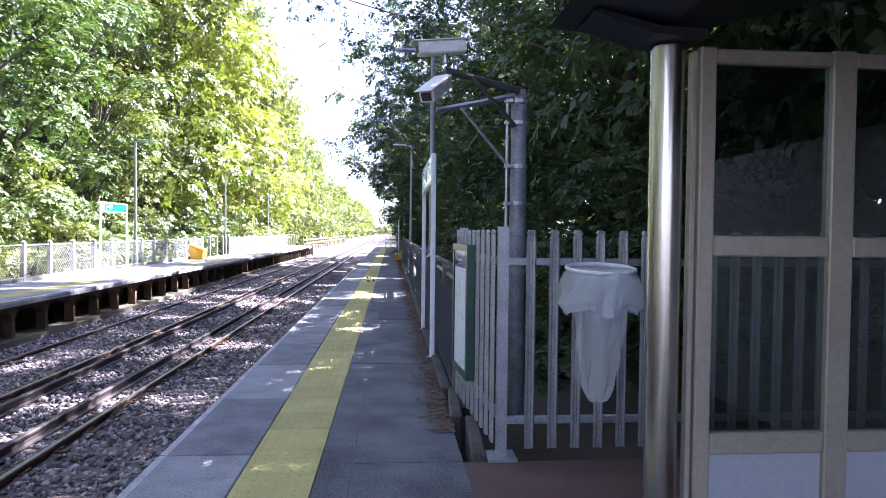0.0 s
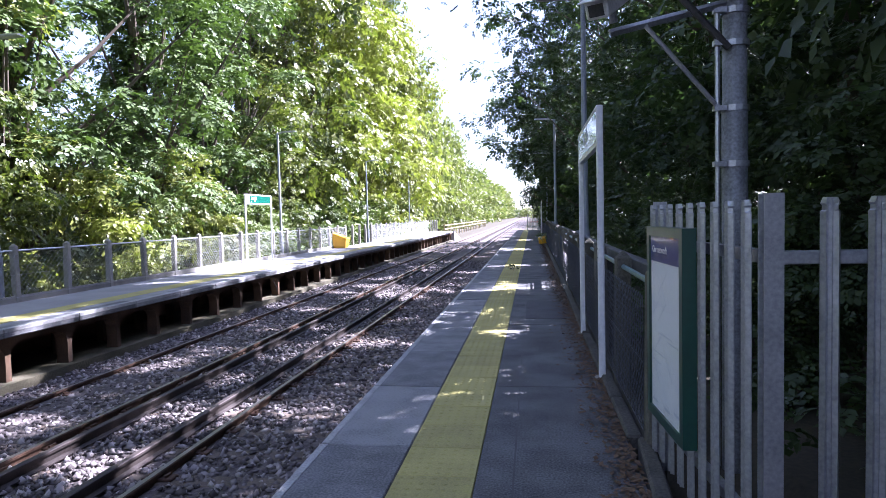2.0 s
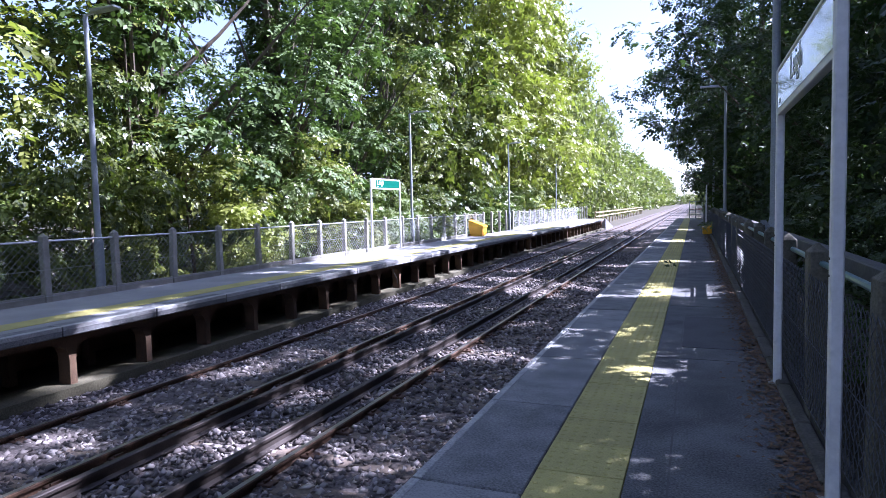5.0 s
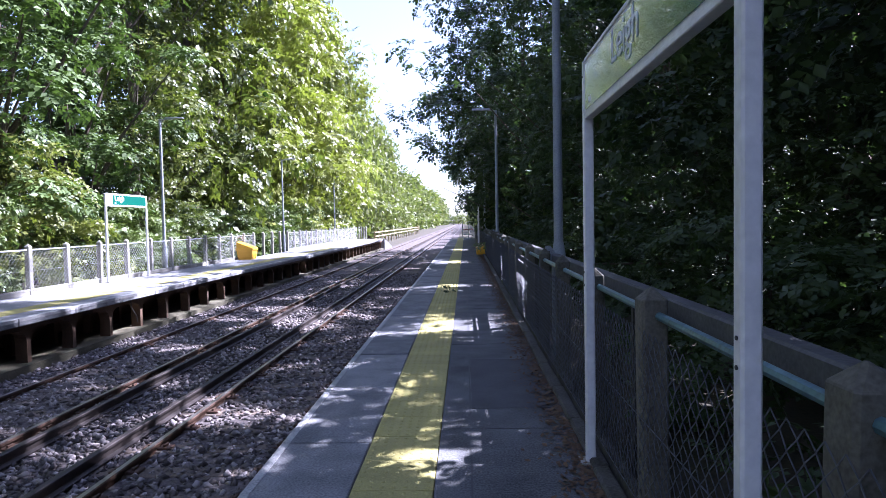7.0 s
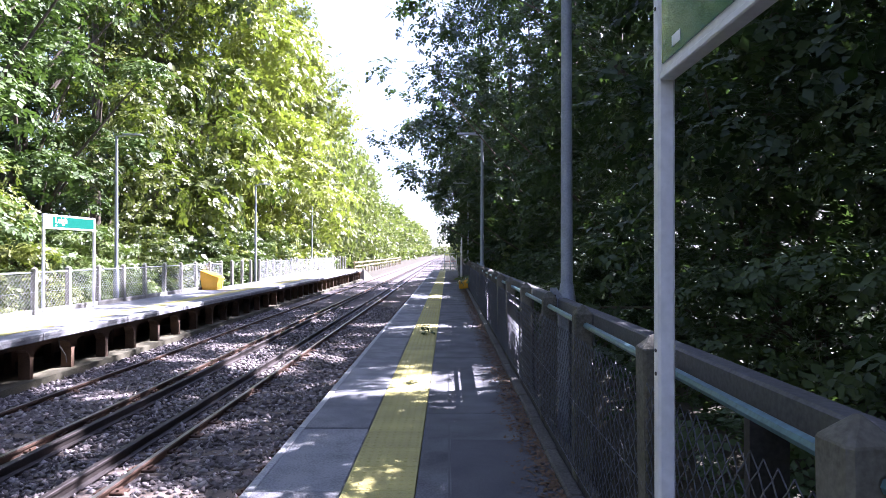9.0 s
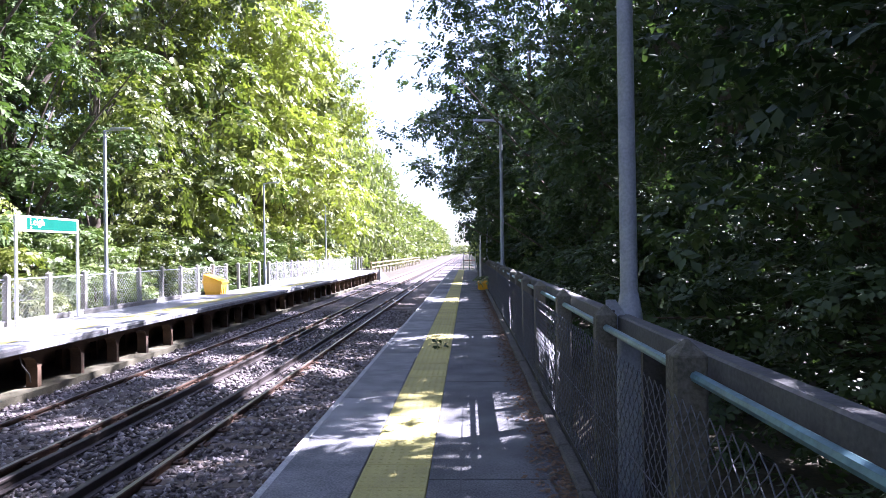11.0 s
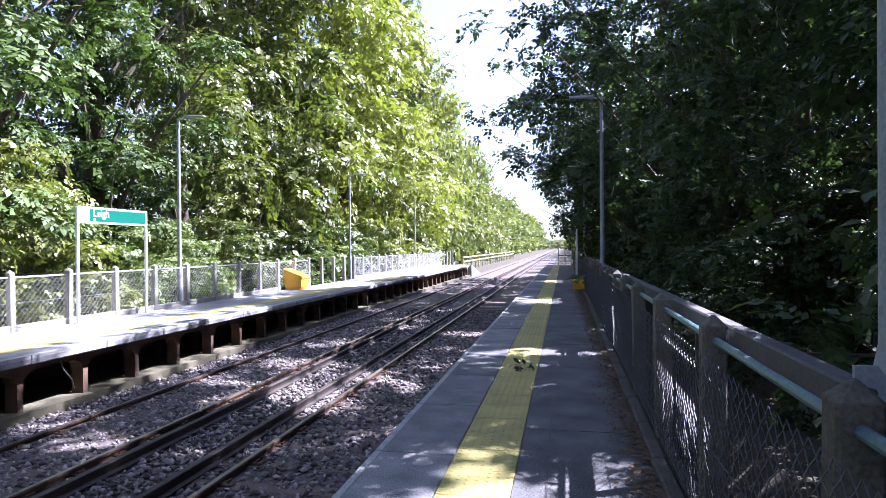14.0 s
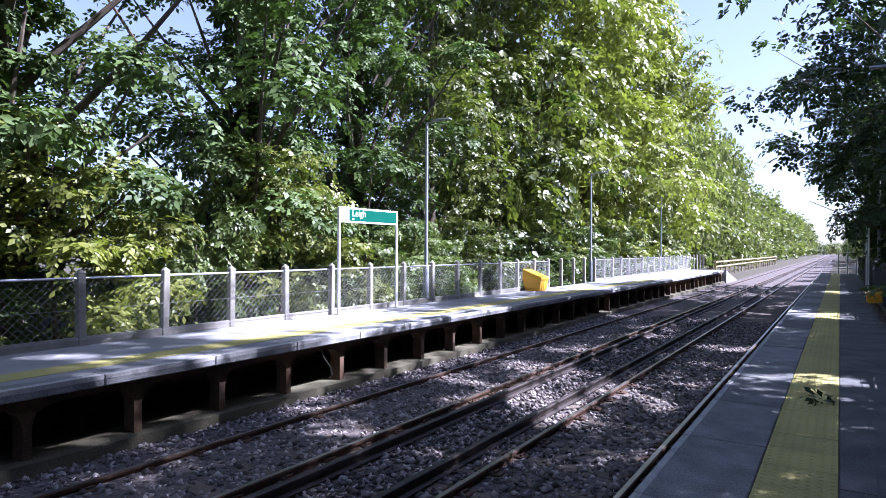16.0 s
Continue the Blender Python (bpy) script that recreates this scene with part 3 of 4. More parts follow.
L_ = math.hypot(PEY[1] - PC[1], PEY[0] - PC[0])
for i in range(9):
    d = 0.12 + i * 0.167
    o = part("pale", pm4, GALV, pal)
    o.matrix_basis = pose(PC[0] + d * math.cos(ang) - 0.035, PC[1] + d * math.sin(ang), 0, 0, 0, math.degrees(ang) - 180)
for z in (0.22, 1.3):
    part("rail", Geo().box(PC[0], 5.1, PC[1] - 0.02, PC[1] + 0.02, z, z + 0.05, 0.004), GALV, pal)
    part("rail", Geo().rings([[(PC[0] - 0.01, PC[1], z), (PC[0] + 0.03, PC[1], z), (PC[0] + 0.03, PC[1], z + 0.05), (PC[0] - 0.01, PC[1], z + 0.05)], [(PEY[0] - 0.01, PEY[1], z), (PEY[0] + 0.03, PEY[1], z), (PEY[0] + 0.03, PEY[1], z + 0.05), (PEY[0] - 0.01, PEY[1], z + 0.05)]]), GALV, pal)

# kerb along the foot of the fences
kerb = thing("kerb", "low grey concrete kerb along the fence foot", "kerb", kind="structure")
km = Geo().box(-0.05, 0.05, 0.004, 0.91, -0.25, 0.04, 0.015).mesh("kerb_stone", KERB)
for i in range(60):
    o = part("kerb_stone", km, KERB, kerb)
    o.matrix_basis = pose(2.07 + (0.06 if i < 1 else 0), 1.62 + i * 0.915, 0, 0, 0, -4 if i < 2 else 0.5 * math.sin(i * 1.7))

# ---- poster case ----
case = thing("poster_case", "dark green framed poster case holding a white network map", "poster case")
def on_case(u, z, d=0.0):
    """u: metres along the case from its far end; d: how far in front of its back."""
    y = 3.0 - u
    x = 2.14 + 0.068 * u - d
    return (x, y, z)
def case_box(u0, u1, z0, z1, d0, d1):
    g = Geo()
    v = [on_case(u, z, d) for z in (z0, z1) for u, d in ((u0, d0), (u1, d0), (u1, d1), (u0, d1))]
    return g.add(v, [(0, 1, 2, 3), (7, 6, 5, 4), (4, 5, 1, 0), (5, 6, 2, 1), (6, 7, 3, 2), (7, 4, 0, 3)])
part("back_panel", case_box(0, 0.66, 0.36, 1.42, 0.0, 0.05), FRAME_GREEN, case)
part("poster", case_box(0.05, 0.61, 0.41, 1.37, 0.051, 0.053), POSTER, case, "white map poster")
part("header", case_box(0.05, 0.61, 1.23, 1.37, 0.0535, 0.055), POSTER_BLUE, case, "dark blue poster heading")
for u0, u1, z0, z1 in ((0, 0.05, 0.36, 1.42), (0.61, 0.66, 0.36, 1.42), (0.05, 0.61, 0.36, 0.41), (0.05, 0.61, 1.37, 1.42)):
    part("frame_bar", case_box(u0, u1, z0, z1, 0.05, 0.066), FRAME_GREEN, case)
pr = random.Random(31)
def case_line(u0, z0, u1, z1, w):
    v = [on_case(u, z + e, d) for d in (0.0535, 0.0545) for u, z, e in ((u0, z0, -w), (u1, z1, -w), (u1, z1, w), (u0, z0, w))]
    return Geo().add(v, [(3, 2, 1, 0), (4, 5, 6, 7), (0, 1, 5, 4), (1, 2, 6, 5), (2, 3, 7, 6), (3, 0, 4, 7)])
for k in range(13):
    u, z = 0.1 + 0.42 * pr.random(), 0.62 + 0.5 * pr.random()
    du, dz = ((0.25, 0), (0.16, 0.12), (0.14, -0.12))[k % 3]
    part("map_line", case_line(max(0.07, u - du / 2), z - dz / 2, min(0.58, u + du / 2), z + dz / 2, 0.003), POSTER_LINE, case)
for u, z, w in ((0.08, 0.445, 0.09), (0.3, 0.45, 0.1), (0.48, 0.475, 0.1)):
    part("small_print", case_box(u, u + w, z, z + 0.014, 0.0535, 0.0545), POSTER_LINE, case)
c = part("cover", case_box(0.05, 0.61, 0.41, 1.37, 0.06, 0.063), COVER, case, "clear cover sheet")
c.visible_shadow = False
tx = Matrix(((0.068, 0, -1, 0), (-1, 0, -0.068, 0), (0, 1, 0, 0), (0, 0, 0, 1)))
lettering("heading", "Our network", 0.052, WHITE, case, Matrix.Translation(on_case(0.09, 1.27, 0.056)) @ tx, "white heading letters")


# ---- bin hoop with clear bag ----
def litter_bin():
    b = thing("bag_bin", "white hoop holding a clear plastic bin bag on the palisade", "bin")
    cx, cy, cz, R = 2.87, 1.42, 1.295, 0.215
    ring = [(cx + R * math.cos(a), cy + R * math.sin(a), cz + 0.02 * math.sin(a)) for a in [2 * math.pi * i / 32 for i in range(33)]]
    part("hoop", Geo().tube(ring, 0.013, 8), WHITE, b, "white ring hoop", True)
    part("bracket", Geo().box(cx - 0.03, cx + 0.03, cy + R, 1.665, cz - 0.02, cz + 0.02, 0.004), GALV, b)
    r = random.Random(4)
    def wall(rows, n=56):
        rings = []
        fine = []
        for a, b in zip(rows, rows[1:]):
            fine += [tuple(p + (q - p) * k / 4 for p, q in zip(a, b)) for k in range(4)]
        for z, rad, dx, wob in fine + [rows[-1]]:
            rings.append([(cx + dx + rad * (1 + wob * noise.noise(Vector((3 * math.cos(a), 3 * math.sin(a), z * 5))) + 0.3 * wob * noise.noise(Vector((9 * math.cos(a), 9 * math.sin(a), z * 9)))) * math.cos(a), cy + rad * (1 + wob * noise.noise(Vector((3 * math.cos(a) + 9, 3 * math.sin(a), z * 5)))) * math.sin(a), z + 0.5 * wob * 0.1 * math.sin(5 * a)) for a in [2 * math.pi * i / n for i in range(n)]])
        return Geo().rings(rings, caps=False)
    part("bag", wall([(1.3, 0.195, 0, 0), (1.22, 0.175, 0, 0.25), (1.1, 0.16, 0, 0.3), (0.95, 0.15, 0, 0.3), (0.8, 0.138, 0, 0.35), (0.65, 0.12, -0.005, 0.4), (0.55, 0.095, -0.01, 0.4), (0.47, 0.06, -0.01, 0.4), (0.44, 0.02, -0.01, 0.2)]), BAG, b, "clear sagging bag", True)
    part("bag_cuff", wall([(1.3, 0.212, 0, 0), (1.25, 0.22, 0, 0.25), (1.16, 0.235, -0.01, 0.4), (1.08, 0.242, -0.015, 0.45), (1.03, 0.215, -0.015, 0.5), (1.06, 0.195, -0.01, 0.5)]), BAG, b, "loose bag cuff folded over the hoop", True)
    return b


litter_bin()

# ---- shelter ----
sh = thing("waiting_shelter", "waiting shelter with stainless pillar and bronze glazed screen", "shelter")
SY = -0.12
part("pillar", Geo().tube([(2.61, SY + 0.02, -0.02), (2.61, SY + 0.02, 2.25)], 0.064, 24), STAINLESS, sh, "brushed stainless steel pillar", True)
part("pillar", Geo().tube([(2.61, -3.9, -0.02), (2.61, -3.9, 2.2)], 0.064, 24), STAINLESS, sh, "brushed stainless steel pillar", True)
part("hinge_post", Geo().box(2.694, 2.716, SY - 0.02, SY + 0.02, 0.0, 2.23, 0.003), BRONZE, sh)
for x0, x1 in ((2.725, 2.79), (3.268, 3.368), (3.85, 3.93), (4.4, 4.47)):
    part("upright", Geo().box(x0, x1, SY - 0.03, SY + 0.03, 0.03, 2.25, 0.006), BRONZE, sh)
for x0, x1 in ((2.792, 3.266), (3.37, 3.848), (3.932, 4.398)):
    for z0, z1 in ((0.03, 0.1), (0.65, 0.737), (1.434, 1.517), (2.185, 2.243)):
        part("transom", Geo().box(x0, x1, SY - 0.028, SY + 0.028, z0, z1, 0.006), BRONZE, sh)
    for z0, z1 in ((0.737, 1.434), (1.517, 2.185)):
        p = part("pane", Geo().box(x0, x1, SY - 0.004, SY + 0.004, z0, z1), GLASS, sh)
        p.visible_shadow = False
    part("lower_panel", Geo().box(x0, x1, SY - 0.008, SY + 0.008, 0.1, 0.65), PANEL, sh, "grey solid lower panel")
part("rear_screen", Geo().box(4.475, 4.51, -4.0, SY - 0.04, 0.05, 2.2), PANEL, sh)
cn = Geo()
cn.rings([[(2.17, y, 2.36), (2.29, y, 2.345), (2.56, y, 2.3), (3.3, y, 2.5), (4.6, y, 2.62), (4.6, y, 2.72), (3.3, y, 2.72), (2.6, y, 2.72), (2.3, y, 2.5)] for y in (-4.3, 0.04)])
part("canopy", cn, ROOFDARK, sh, "dark navy curved canopy roof")
part("gutter", Geo().rings([[(2.27, y, 2.335), (2.5, y, 2.262), (2.7, y, 2.252), (2.7, y, 2.285), (2.52, y, 2.292), (2.29, y, 2.345)] for y in (-0.24, -0.02)]), ROOFDARK, sh, "navy gutter bracket on the pillar head")

# ---- camera pole ----
cp = thing("camera_pole", "grey steel pole carrying two security cameras on braced arms", "camera pole", (-0.07, 0.12, 0))
PXc, PYc = 2.9, 3.8
part("pole", Geo().tube([(PXc, PYc, -0.35), (PXc, PYc, 2.2), (PXc, PYc, 2.21), (PXc, PYc, 2.98)], [0.085, 0.085, 0.08, 0.08], 16), mat("weathered pole paint", (0.3, 0.31, 0.33), (0.13, 0.135, 0.14), 0.6, 0.2, 9, 50, 0.1, 0.2, spread=0.4), cp, "weathered grey pole", True)
part("cap", Geo().tube([(PXc, PYc, 2.98), (PXc, PYc, 3.0)], 0.085, 16), STEEL_DARK, cp)
part("conduit", Geo().tube([(2.77, 3.74, -0.3), (2.77, 3.74, 2.92)], 0.018, 8), GALV, cp, "", True)
part("arm", Geo().tube([(PXc - 0.02, 3.7, 2.95), (2.12, 3.62, 3.12)], 0.035, 8), STEEL_DARK, cp, "dark upper arm")
part("arm", Geo().tube([(2.82, 3.72, 2.9), (2.04, 3.62, 2.72)], 0.028, 4), GALV, cp, "galvanised lower arm")
part("brace", Geo().tube([(2.28, 3.64, 2.76), (2.78, 3.74, 2.2)], 0.016, 6), GALV, cp)
part("brace", Geo().tube([(2.4, 3.62, 3.05), (2.84, 3.72, 2.6)], 0.024, 6), STEEL_DARK, cp)
for z in (2.18, 2.62, 2.84, 1.8):
    part("clamp", Geo().tube([(PXc, PYc, z), (PXc, PYc, z + 0.04)], 0.098, 14).box(PXc - 0.16, PXc - 0.08, PYc - 0.1, PYc - 0.04, z, z + 0.035), GALV, cp)


def cctv(parent, m):
    g = Geo().box(-0.075, 0.075, -0.24, 0.24, -0.06, 0.06, 0.012)
    h = part("camera_housing", g, CAM_WHITE, parent, "white box camera housing")
    h.matrix_basis = m
    part("sun_shield", Geo().box(-0.09, 0.09, -0.25, 0.3, 0.063, 0.072, 0.003), CAM_WHITE, h)
    part("lens_window", Geo().box(-0.05, 0.05, 0.241, 0.245, -0.04, 0.035), STEEL_DARK, h)
    part("badge", Geo().box(0.0752, 0.077, -0.02, 0.03, -0.03, 0.03), STEEL_DARK, h)
    part("mount", Geo().tube([(0, -0.03, -0.06), (0, -0.03, -0.15)], 0.028, 8), GALV, h)


cctv(cp, pose(2.08, 3.62, 3.33, -7, 0, 98))
cctv(cp, pose(2.02, 3.5, 2.9, -28, 0, 152))


# ---- station signs ----
def station_sign(at, yaw, width, label, blank, start):
    """blank: width of the plain white end of the board; start: where the name begins."""
    s = thing("station_sign", label, "station sign", at, "station signs")
    s.rotation_euler = (0, 0, yaw)
    for x in (0, width):
        p = part("post", Geo().box(x - 0.029, x + 0.029, -0.029, 0.029, -0.1, 2.46, 0.008), WHITE, s, "white square post")
        for z in (1.18, 1.1, 2.36):
            part("bolt", Geo().tube([(x, -0.0285, z), (x, -0.033, z)], 0.007, 6), STEEL_DARK, p)
        part("foot", Geo().box(x - 0.065, x + 0.065, -0.065, 0.065, -0.004, 0.012), CONCRETE, s)
    part("board", Geo().box(0.031, width - 0.031, -0.02, 0.02, 2.13, 2.44), WHITE, s)
    part("face", Geo().box(blank, width - 0.05, -0.0245, -0.0205, 2.155, 2.42), GREEN, s, "glossy green sign face")
    for z in (2.105, 2.442):
        part("trim", Geo().box(0.031, width - 0.031, -0.026, 0.026, z, z + 0.024, 0.004), WHITE, s)
    part("plate", Geo().box(blank + 0.1, blank + 0.17, -0.0265, -0.0248, 2.18, 2.215), WHITE, s, "small white plate")
    lettering("name", "Leigh", 0.24, WHITE, s, Matrix.Translation((start, -0.026, 2.21)) @ pose(0, 0, 0, 90, 0, 0), "white station name letters")
    return s


station_sign((2.035, 7.26, 0), radians(-90), 2.18, "white framed green station name sign beside the chain-link fence", 0.05, 0.72)
station_sign((-8.57, 20.4, 0), radians(90), 2.2, "white framed green station name sign on the sunlit platform", 0.33, 0.42)
station_sign((2.02, 41.4, 0), radians(-90), 2.3, "distant station name sign on white posts in shade", 0.05, 0.72)


# ---- lamp posts ----
LAMP_GREY = mat("pale blue grey paint", (0.34, 0.37, 0.41), (0.2, 0.22, 0.25), 0.6, 0.1, 6, 60, 0.05, 0.15)


def street_lamp(at, side, hinge, label):
    s = thing("street_lamp", label, "lamp post", at, "platform lamps")
    part("pole", Geo().tube([(0, 0, 1.1), (0, 0, 3.2), (0, 0, 5.3)], [0.056, 0.05, 0.042], 14), LAMP_GREY, s, "slim grey pole", True)
    part("base", Geo().tube([(0, 0, -0.4), (0, 0, 1.06), (0, 0, 1.12), (0, 0, 1.24)], [0.085, 0.085, 0.078, 0.057], 14), LAMP_GREY, s, "", True)
    if hinge:
        part("hinge_plate", Geo().extrude([(-0.17, 0.96), (-0.03, 0.96), (-0.06, 1.12), (-0.11, 1.2), (-0.17, 1.2)], -0.115, -0.1, lambda u, v, w: (u, w, v)), LAMP_GREY, s)
        for z in (1.03, 1.13):
            part("bolt", Geo().tube([(-0.13, -0.135, z), (-0.13, -0.115, z)], 0.011, 6), STEEL_DARK, s)
        part("band", Geo().tube([(0, 0, 0.95), (0, 0, 1.04)], 0.0865, 14), mat("faded yellow band", (0.4, 0.36, 0.12), (0.22, 0.2, 0.09), 0.7), s, "faded yellow band")
    part("arm", Geo().tube([(0, 0, 5.28), (side * 0.25, 0, 5.31)], 0.025, 8), GALV, s)
    part("lamp_head", Geo().rings([[(side * 0.2, -0.08, 5.3), (side * 0.2, 0.08, 5.3), (side * 0.2, 0.06, 5.37), (side * 0.2, -0.06, 5.37)], [(side * 0.8, -0.1, 5.32), (side * 0.8, 0.1, 5.32), (side * 0.8, 0.07, 5.36), (side * 0.8, -0.07, 5.36)]][::int(side)]), GALV, s, "flat grey lamp head")
    return s


for y in (10.9, 25.4, 39.8, 54.2):
    street_lamp((2.38, y, 0), -1, True, "slim grey platform lamp on hinged base behind the fence")
for y in (10.38, 24.7, 38.95, 53.05):
    street_lamp((-9.05, y, -0.15), 1, False, "slim grey platform lamp behind the sunlit fence")


# ---- grit bins ----
def grit_bin(at, s, yaw, label, w=1.0):
    b = thing("grit_bin", label, "grit bin", at, "grit bins")
    b.rotation_euler = (0, 0, yaw)
    b.scale = (s * w, s, s)
    g = Geo()
    def ring(z, a, c):
        return [(-a, -c, z), (a, -c, z), (a, c, z), (-a, c, z)]
    g.rings([ring(0.0, 0.5, 0.3), ring(0.06, 0.5, 0.3), ring(0.1, 0.52, 0.32), ring(0.42, 0.57, 0.36)])
    part("body", g, BIN_YELLOW, b, "yellow moulded body")
    g = Geo()
    g.rings([ring(0.42, 0.6, 0.39), ring(0.47, 0.6, 0.39), [(-0.58, -0.35, 0.52), (0.58, -0.35, 0.52), (0.52, 0.37, 0.8), (-0.52, 0.37, 0.8)]])
    part("lid", g, BIN_YELLOW, b, "sloping yellow lid")
    for x in (-0.3, 0.0, 0.3):
        part("recess", Geo().box(x - 0.09, x + 0.09, -0.345, -0.318, 0.04, 0.34, 0.006), BIN_YELLOW, b)
    return b


grit_bin((-8.4, 31.0, 0), 0.98, radians(90), "yellow plastic grit bin against the sunlit fence", 0.62)
grit_bin((1.96, 31.8, 0), 0.62, radians(-90), "small yellow grit bin at the shaded fence foot")

# ---- platform-end barrier ----
be = thing("end_barrier", "white gate and railings closing the platform end", "barrier")
for x in (1.0, 1.5, 2.0):
    part("post", Geo().box(x - 0.03, x + 0.03, PEND - 0.06, PEND, -0.1, 1.5, 0.006), WHITE, be)
for z in (0.3, 0.75, 1.4):
    part("rail", Geo().box(1.03, 2.0, PEND - 0.05, PEND - 0.015, z, z + 0.05), RED if z == 0.75 else WHITE, be)

# ---- house beyond the trees ----
hs = thing("house", "red brick house with tiled roof beyond the trees", "house", (-30, 58, -1.6))
part("wall", Geo().box(-4, 4, -6, 6, -0.5, 2.6), BRICK, hs)
part("roof", Geo().rings([[(-4.4, y, 2.6), (4.4, y, 2.6), (0, y, 5.4)] for y in (-6.4, 6.4)]), ROOFTILE, hs, "orange brown tiled roof")
for y in (-3.5, 0.2, 3.5):
    w_ = part("window", Geo().box(4.0, 4.05, y - 0.6, y + 0.6, 0.9, 2.1), WHITE, hs)
    part("pane", Geo().box(4.052, 4.06, y - 0.5, y + 0.5, 1.0, 2.0), ROOFDARK, w_)
part("chimney", Geo().box(-0.4, 0.4, 3, 3.8, 4.6, 6.2), BRICK, hs)


# ---- foliage ----
def leaf_cloud(centres, radii, per, size, seed, flat=0.6, droop=0.3):
    """Single folded leaves strewn in small sprays round the given clump centres."""
    r = np.random.default_rng(seed)
    n = len(centres)
    k = n * per
    c = np.repeat(centres, per, 0)
    rad = np.repeat(radii, per)[:, None]
    d = r.normal(0, 1, (k, 3))
    d /= np.linalg.norm(d, axis=1, keepdims=True)
    p = c + d * rad * (r.random((k, 1)) ** 0.45) * np.array((1, 1, flat))
    # direction of each leaf: outward, drooping
    ax = d + r.normal(0, 0.6, (k, 3)) + np.array((0, 0, -droop))
    ax /= np.linalg.norm(ax, axis=1, keepdims=True)
    up = r.normal(0, 0.55, (k, 3)) + np.array((0, 0, 1.0))
    side = np.cross(ax, up)
    side /= np.linalg.norm(side, axis=1, keepdims=True) + 1e-9
    nor = np.cross(side, ax)
    L = size * r.uniform(0.6, 1.3, (k, 1))
    W = L * r.uniform(0.24, 0.34, (k, 1))
    v = np.empty((k, 4, 3))
    v[:, 0] = p
    v[:, 1] = p + ax * L * 0.5 + side * W + nor * W * 0.35
    v[:, 2] = p + ax * L
    v[:, 3] = p + ax * L * 0.5 - side * W + nor * W * 0.35
    tri = np.array([(0, 1, 2), (0, 2, 3)])
    f = (tri[None] + 4 * np.arange(k)[:, None, None]).reshape(-1, 3)
    return tri_mesh("crown", v.reshape(-1, 3), f)


def spray_cloud(centres, radii, sprays, leaf, seed, flat=0.65, leaflets=7, shade=None):
    """Boughs of leafy sprays: paired leaflets along short drooping stems, laid over each bough's outer shell.
    shade: a test on the leaves' places that tells which of them the canopy lacks."""
    r = np.random.default_rng(seed)
    k = len(centres) * sprays
    c = np.repeat(centres, sprays, 0)
    rad = np.repeat(radii, sprays)[:, None]
    d = r.normal(0, 1, (k, 3))
    d /= np.linalg.norm(d, axis=1, keepdims=True)
    under = (d[:, 2] < -0.2) & (r.random(k) < 0.75)
    d[under, 2] *= -1
    p = c + d * rad * (1 - 0.6 * r.random((k, 1)) ** 1.6) * np.array((1, 1, flat))
    if shade is not None:
        ok = shade(p, r)
        p, d = p[ok], d[ok]
        k = len(p)
    unit = lambda a: a / (np.linalg.norm(a, axis=-1, keepdims=True) + 1e-9)
    N = unit(d * np.array((1, 1, 1 / flat)) + np.array((0, 0, 0.45)) + r.normal(0, 0.42, (k, 3)))
    st = np.cross(N, r.normal(0, 1, (k, 3))) + d * 0.5 + np.array((0, 0, -0.45))
    st = unit(st - N * (st * N).sum(1, keepdims=True))
    sd = np.cross(N, st)
    m = leaflets
    i = np.arange(m)
    sgn = np.where(i % 2 == 0, 1.0, -1.0)
    sgn[-1] = 0.0
    along = (i // 2 + 0.4) / (m / 2) * 2.0
    size = leaf * r.uniform(0.7, 1.25, (k, 1, 1))
    base = p[:, None] + st[:, None] * (along[None, :, None] * size)
    ax = unit(sd[:, None] * sgn[None, :, None] + st[:, None] * np.where(sgn == 0, 1.0, 0.55)[None, :, None] + r.normal(0, 0.16, (k, m, 3)) + np.array((0, 0, -0.2)))
    nn = unit(N[:, None] + r.normal(0, 0.28, (k, m, 3)))
    side = unit(np.cross(ax, nn))
    L = size * r.uniform(0.75, 1.2, (k, m, 1))
    W = L * r.uniform(0.27, 0.37, (k, m, 1))
    v = np.empty((k, m, 4, 3))
    v[:, :, 0] = base
    v[:, :, 1] = base + ax * L * 0.45 + side * W + nn * W * 0.3
    v[:, :, 2] = base + ax * L
    v[:, :, 3] = base + ax * L * 0.45 - side * W + nn * W * 0.3
    f = (np.array([(0, 1, 2), (0, 2, 3)])[None] + 4 * np.arange(k * m)[:, None, None]).reshape(-1, 3)
    return tri_mesh("crown", v.reshape(-1, 3), f)


def crown_points(seed, n, z0, z1, profile, lump=0.35, thin=None, gap=0.0):
    """Bough centres in an uneven crown, kept apart: profile gives the radius at a height from 0 to 1."""
    r = np.random.default_rng(seed)
    pts = np.empty((0, 3))
    off = r.uniform(0, 50)
    tries = 0
    while len(pts) < n:
        tries += 1
        h = r.random()
        a = r.uniform(0, 2 * math.pi)
        R = profile(h) * (1 + lump * 2 * noise.noise(Vector((math.cos(a) * 1.3, math.sin(a) * 1.3, h * 4 + off))))
        q = r.random() ** 0.4
        if r.random() < (0.35 + 0.65 * min(1.0, R / 3.0)) * (thin(h) if thin else 1.0):
            e = np.array((R * q * math.cos(a), R * q * math.sin(a), z0 + (z1 - z0) * h))
            if gap and tries < n * 30 and len(pts) and np.min(np.sum((pts - e) ** 2, 1)) < gap * gap:
                continue
            pts = np.vstack((pts, e))
    return pts


